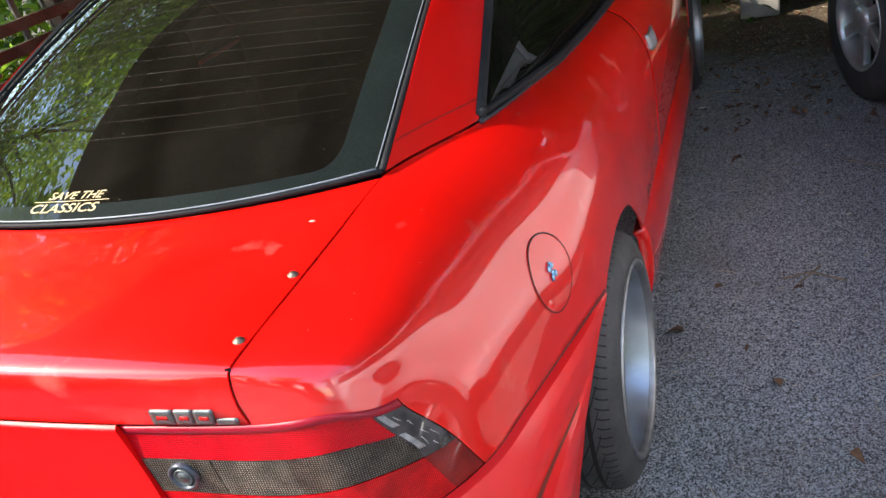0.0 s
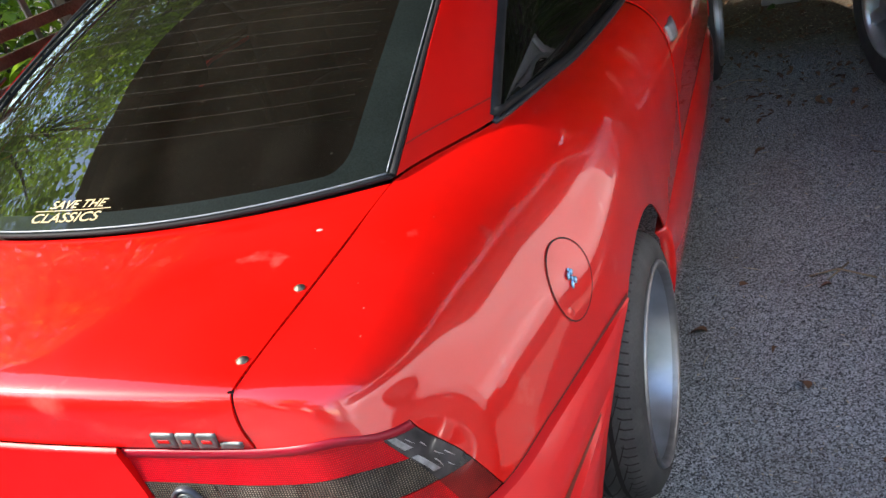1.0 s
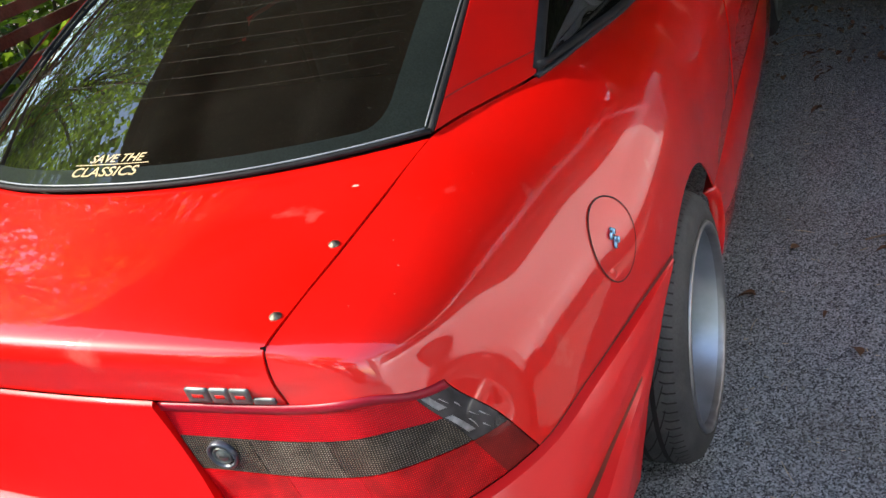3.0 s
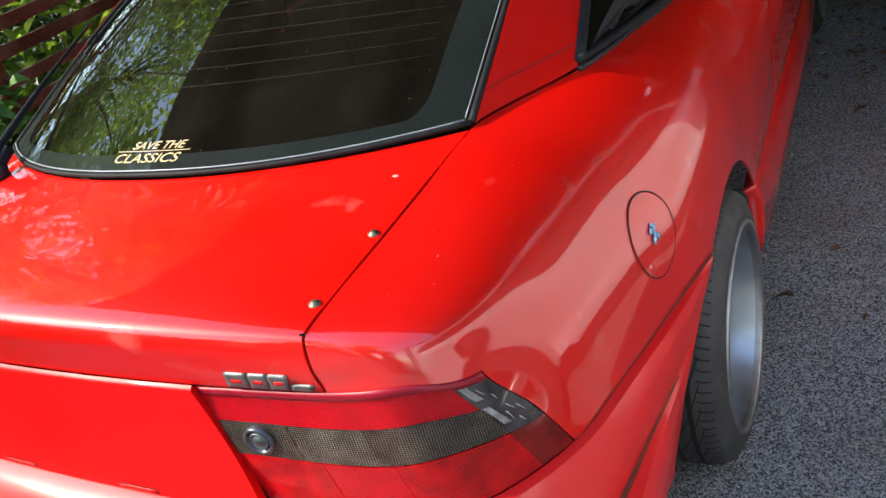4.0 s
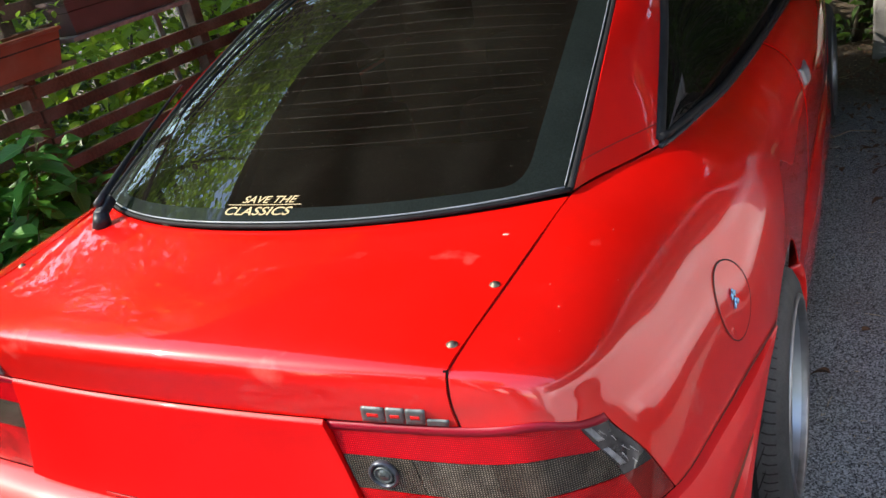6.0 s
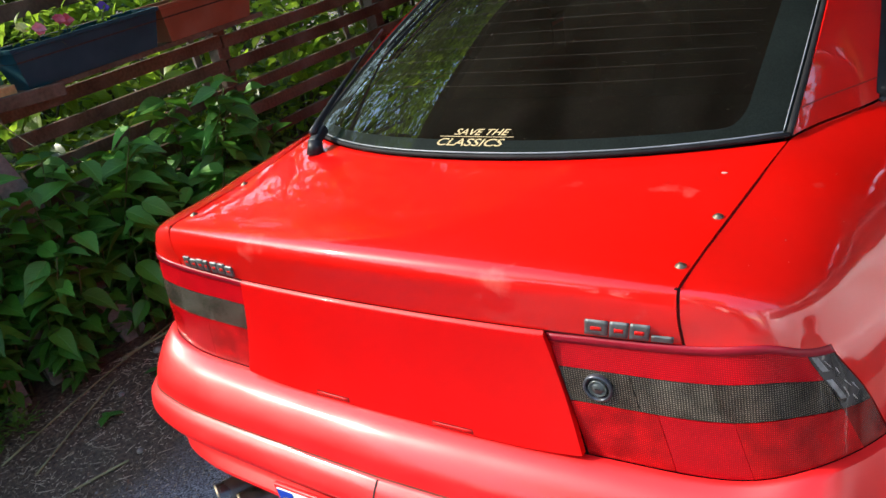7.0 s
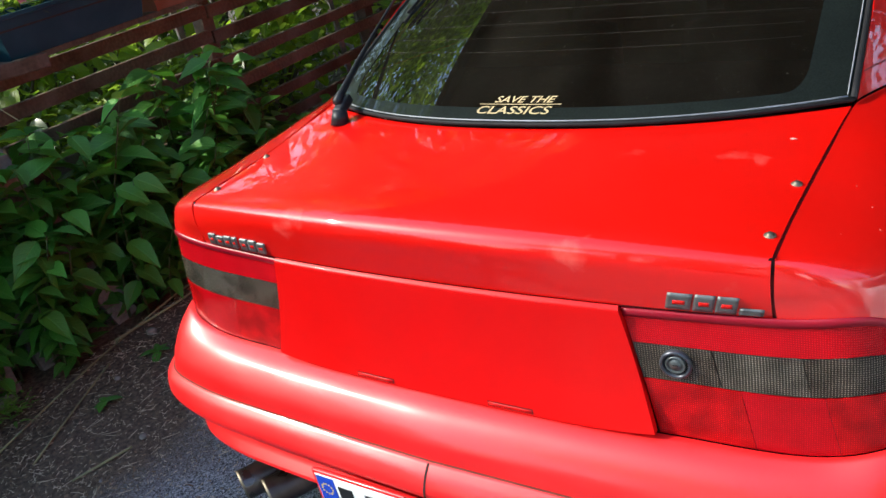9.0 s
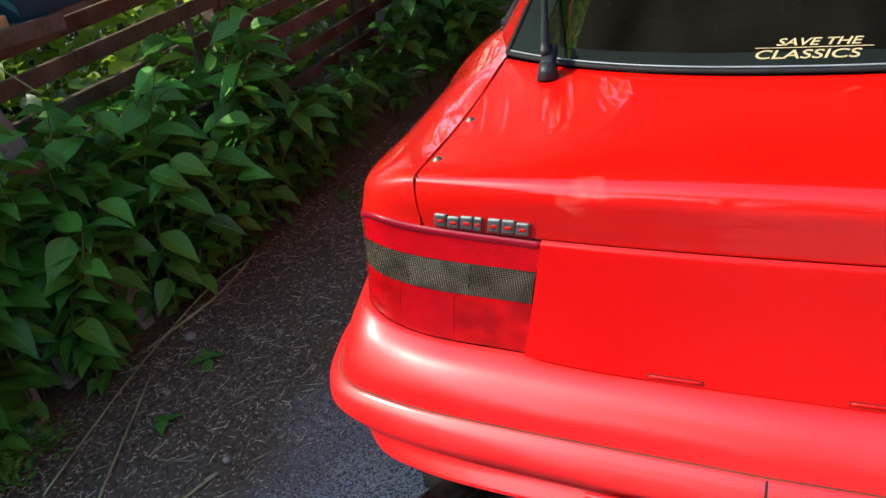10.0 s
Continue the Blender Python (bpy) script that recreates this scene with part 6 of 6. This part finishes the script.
part("body_side", sheet(lambda u, v: Vector((4.92 - suv_skin(u, v).x, suv_skin(u, v).y, suv_skin(u, v).z)), us, vs, suv_keep, fold=0.03), SILVER, suv)
part("window_band", sheet(lambda u, v: suv_skin(u, v) + Vector((0.02, 0, 0)), steps(0.04, 0.73, 20), steps(4.1, 6.05, 6), fold=0), SIDE_GLASS, suv)
core = bmesh.new()
box(core, (1.84, -0.6, 0.30), (3.08, 3.7, 0.95))
part("floor_pan", core, GAP, suv, smooth=False)
for y, n in ((-0.78, "tail"), (3.82, "front")):
    bm = bmesh.new()
    box(bm, (1.64, min(y, y * 0.985) - 0.03, 0.36), (3.28, max(y, y * 0.985) + 0.03, 0.98 if n == "front" else 1.66), 0.03)
    part(n + "_panel", bm, SILVER, suv)
step = bmesh.new()
box(step, (1.500, 0.98, 0.33), (1.66, 2.75, 0.41), 0.02)
part("side_step", step, SILVER_TRIM, suv, "pale grey side step")
for y in WHEEL_YS:
    flare = bmesh.new()
    pts = [(1.548, y + 0.40 * math.cos(a), 0.36 + 0.40 * math.sin(a)) for a in steps(radians(-4), radians(184), 26)]
    tube(flare, pts, 0.026, 8)
    part("wheel_arch", flare, SILVER_TRIM, suv, "pale grey wheel-arch trim")
    well = bmesh.new()
    lathe(well, [(0.39, 0.0), (0.39, 0.30), (0.05, 0.30)], 36, Matrix.Translation((1.58, y, 0.36)))
    bmesh.ops.delete(well, geom=[v for v in well.verts if v.co.z < 0.2], context="VERTS")
    part("wheel_well", well, GAP, suv)
for y in WHEEL_YS:
    for x, turned in ((1.545, 180), (3.30, 0)):
        w = thing("wheel", "", "", m=pose(x, y, 0.345, 0, 0, turned + (16 if y > 2 else 0)))
        w.parent = suv
        bm = bmesh.new()
        lathe(bm, [(0.19, -0.10), (0.23, -0.115), (0.29, -0.113), (0.33, -0.095), (0.345, -0.06), (0.347, 0), (0.345, 0.06), (0.33, 0.095), (0.29, 0.113), (0.23, 0.112), (0.205, 0.10)], 56)
        part("tyre", bm, TYRE, w, "chunky black tyre")
        bm = bmesh.new()
        lathe(bm, [(0.207, 0.10), (0.212, 0.108), (0.204, 0.110), (0.196, 0.095), (0.185, 0.06), (0.182, -0.08)], 56)
        part("rim", bm, SILVER_WHEEL, w, "alloy rim")
        bm = bmesh.new()
        for k in range(6):
            box(bm, (0.055, -0.028, 0.03), (0.088, 0.028, 0.200), 0.010, pose(0, 0, 0, 60 * k, 0, 0))
        lathe(bm, [(0.065, 0.05), (0.065, 0.09), (0.045, 0.105), (0.0001, 0.105)], 28)
        part("spokes", bm, SILVER_WHEEL, w, "six alloy spokes")
        bm = bmesh.new()
        lathe(bm, [(0.183, 0.01), (0.0001, 0.01)], 28)
        part("brake_backing", bm, GAP, w)

# ---- timber roof over the front of the yard, unseen hedge and trees added round it ----
ROOF_WOOD = material("brown_roof_boards", (0.075, 0.050, 0.030), 0.8, var=0.35, var_scale=2, fine=0.2, fine_scale=40)
carport = thing("carport", "brown timber roof on posts over the front of the yard", "carport", kind="structure")
# Known from its reflection in the glass; stretched to keep sky off the paint.
for k in range(-1, 46):
    bm = bmesh.new()
    box(bm, (-2.05, 0.0, 0.0), (4.50, 0.202, 0.036), 0.002)
    part("board", bm, ROOF_WOOD, carport, smooth=False, m=pose(0, 0.95 + 0.2 * k, 3.02 + 0.03 * k, 0.2 * (k % 3), 0, 0))
for x in (-1.95, 1.20, 4.40):
    bm = bmesh.new()
    box(bm, (x - 0.05, 0.70, 2.86), (x + 0.05, 10.1, 3.0), 0.006)
    for v in bm.verts:
        v.co.z += 0.15 * (v.co.y - 0.95)
    part("beam", bm, ROOF_WOOD, carport, smooth=False)
for x, y in ((4.40, 6.3), (-1.95, 6.3)):
    bm = bmesh.new()
    box(bm, (x - 0.05, y - 0.05, 0), (x + 0.05, y + 0.05, 2.9 + 0.15 * (y - 0.95)), 0.006)
    part("post", bm, ROOF_WOOD, carport, smooth=False)

# Unseen hedge, added to keep the sun off the ground beside the car.
for x, y, h in ((-3.25, -0.55, 1.95), (-3.0, -1.4, 2.15), (-3.02, -2.5, 2.15), (-3.05, -3.7, 2.1), (-3.05, -5.0, 1.6)):
    bush("tall_hedge", x, y, h, 0.40, 0.75, 4200, HEDGE_LEAF, "tall green hedge added beside the yard to block the sun", scale=1.3, clipped=True)
# Unseen bushes, added to keep sky out of the red car's reflections.
for x, y, h in ((4.8, 7.5, 4.4), (6.6, 5.0, 4.6), (7.0, 3.4, 4.5), (7.1, 1.4, 4.5), (2.6, 8.6, 4.6), (0.6, 9.0, 5.0), (-1.4, 9.0, 5.6)):
    bush("tall_bush", x, y, h, 1.1, 1.3, 7000, HEDGE_LEAF, "tall dark green bush added round the yard to darken reflections", scale=2.0)
for x, y, h in ((-2.2, -8.6, 2.6), (0.2, -8.4, 3.2), (2.6, -7.4, 4.2), (5.0, -6.6, 4.0), (6.9, -3.2, 4.3), (7.1, -1.0, 4.4)):
    bush("tall_bush", x, y, h, 1.3, 1.3, 3600, HEDGE_LEAF, "tall dark green bush added round the yard to darken reflections", scale=2.2)
# Unseen trees, added for the rear of the car to reflect.
tree(4.5, -7.5, 8.0, 2.8, 5000, "leafy green tree added across the yard for reflections")
tree(-1.5, -10.0, 8.0, 3.0, 5000, "leafy green tree added across the yard for reflections")

# Plain timber walls, unseen and added, that close the yard and darken reflections.
for name, lo, hi in (("wall_north", (-3.0, 10.6, 0), (11.0, 10.75, 4.5)), ("wall_east", (11.0, -8.0, 0), (11.15, 10.75, 2.8))):
    bm = bmesh.new()
    box(bm, lo, hi)
    tagged(part(name, bm, ROOF_WOOD, None, "", False), "plain brown wall added behind the bushes to darken reflections", "wall", kind="structure")
# Unseen hedge, added to darken what the side window reflects.
for x, y in ((1.0, 7.2), (2.6, 7.0), (4.0, 6.2), (5.2, 5.0)):
    bush("tall_hedge", x, y, 2.4, 0.7, 0.7, 2400, HEDGE_LEAF, "tall green hedge added round the yard to darken reflections", scale=1.7)

for y, h in ((0.7, 4.2), (2.4, 5.2), (4.8, 5.4), (7.4, 5.6)):
    bush("tall_bush", -5.9, y, h, 1.1, 1.5, 5000, TREE_LEAF, "tall leafy green bush in the garden", scale=1.0)
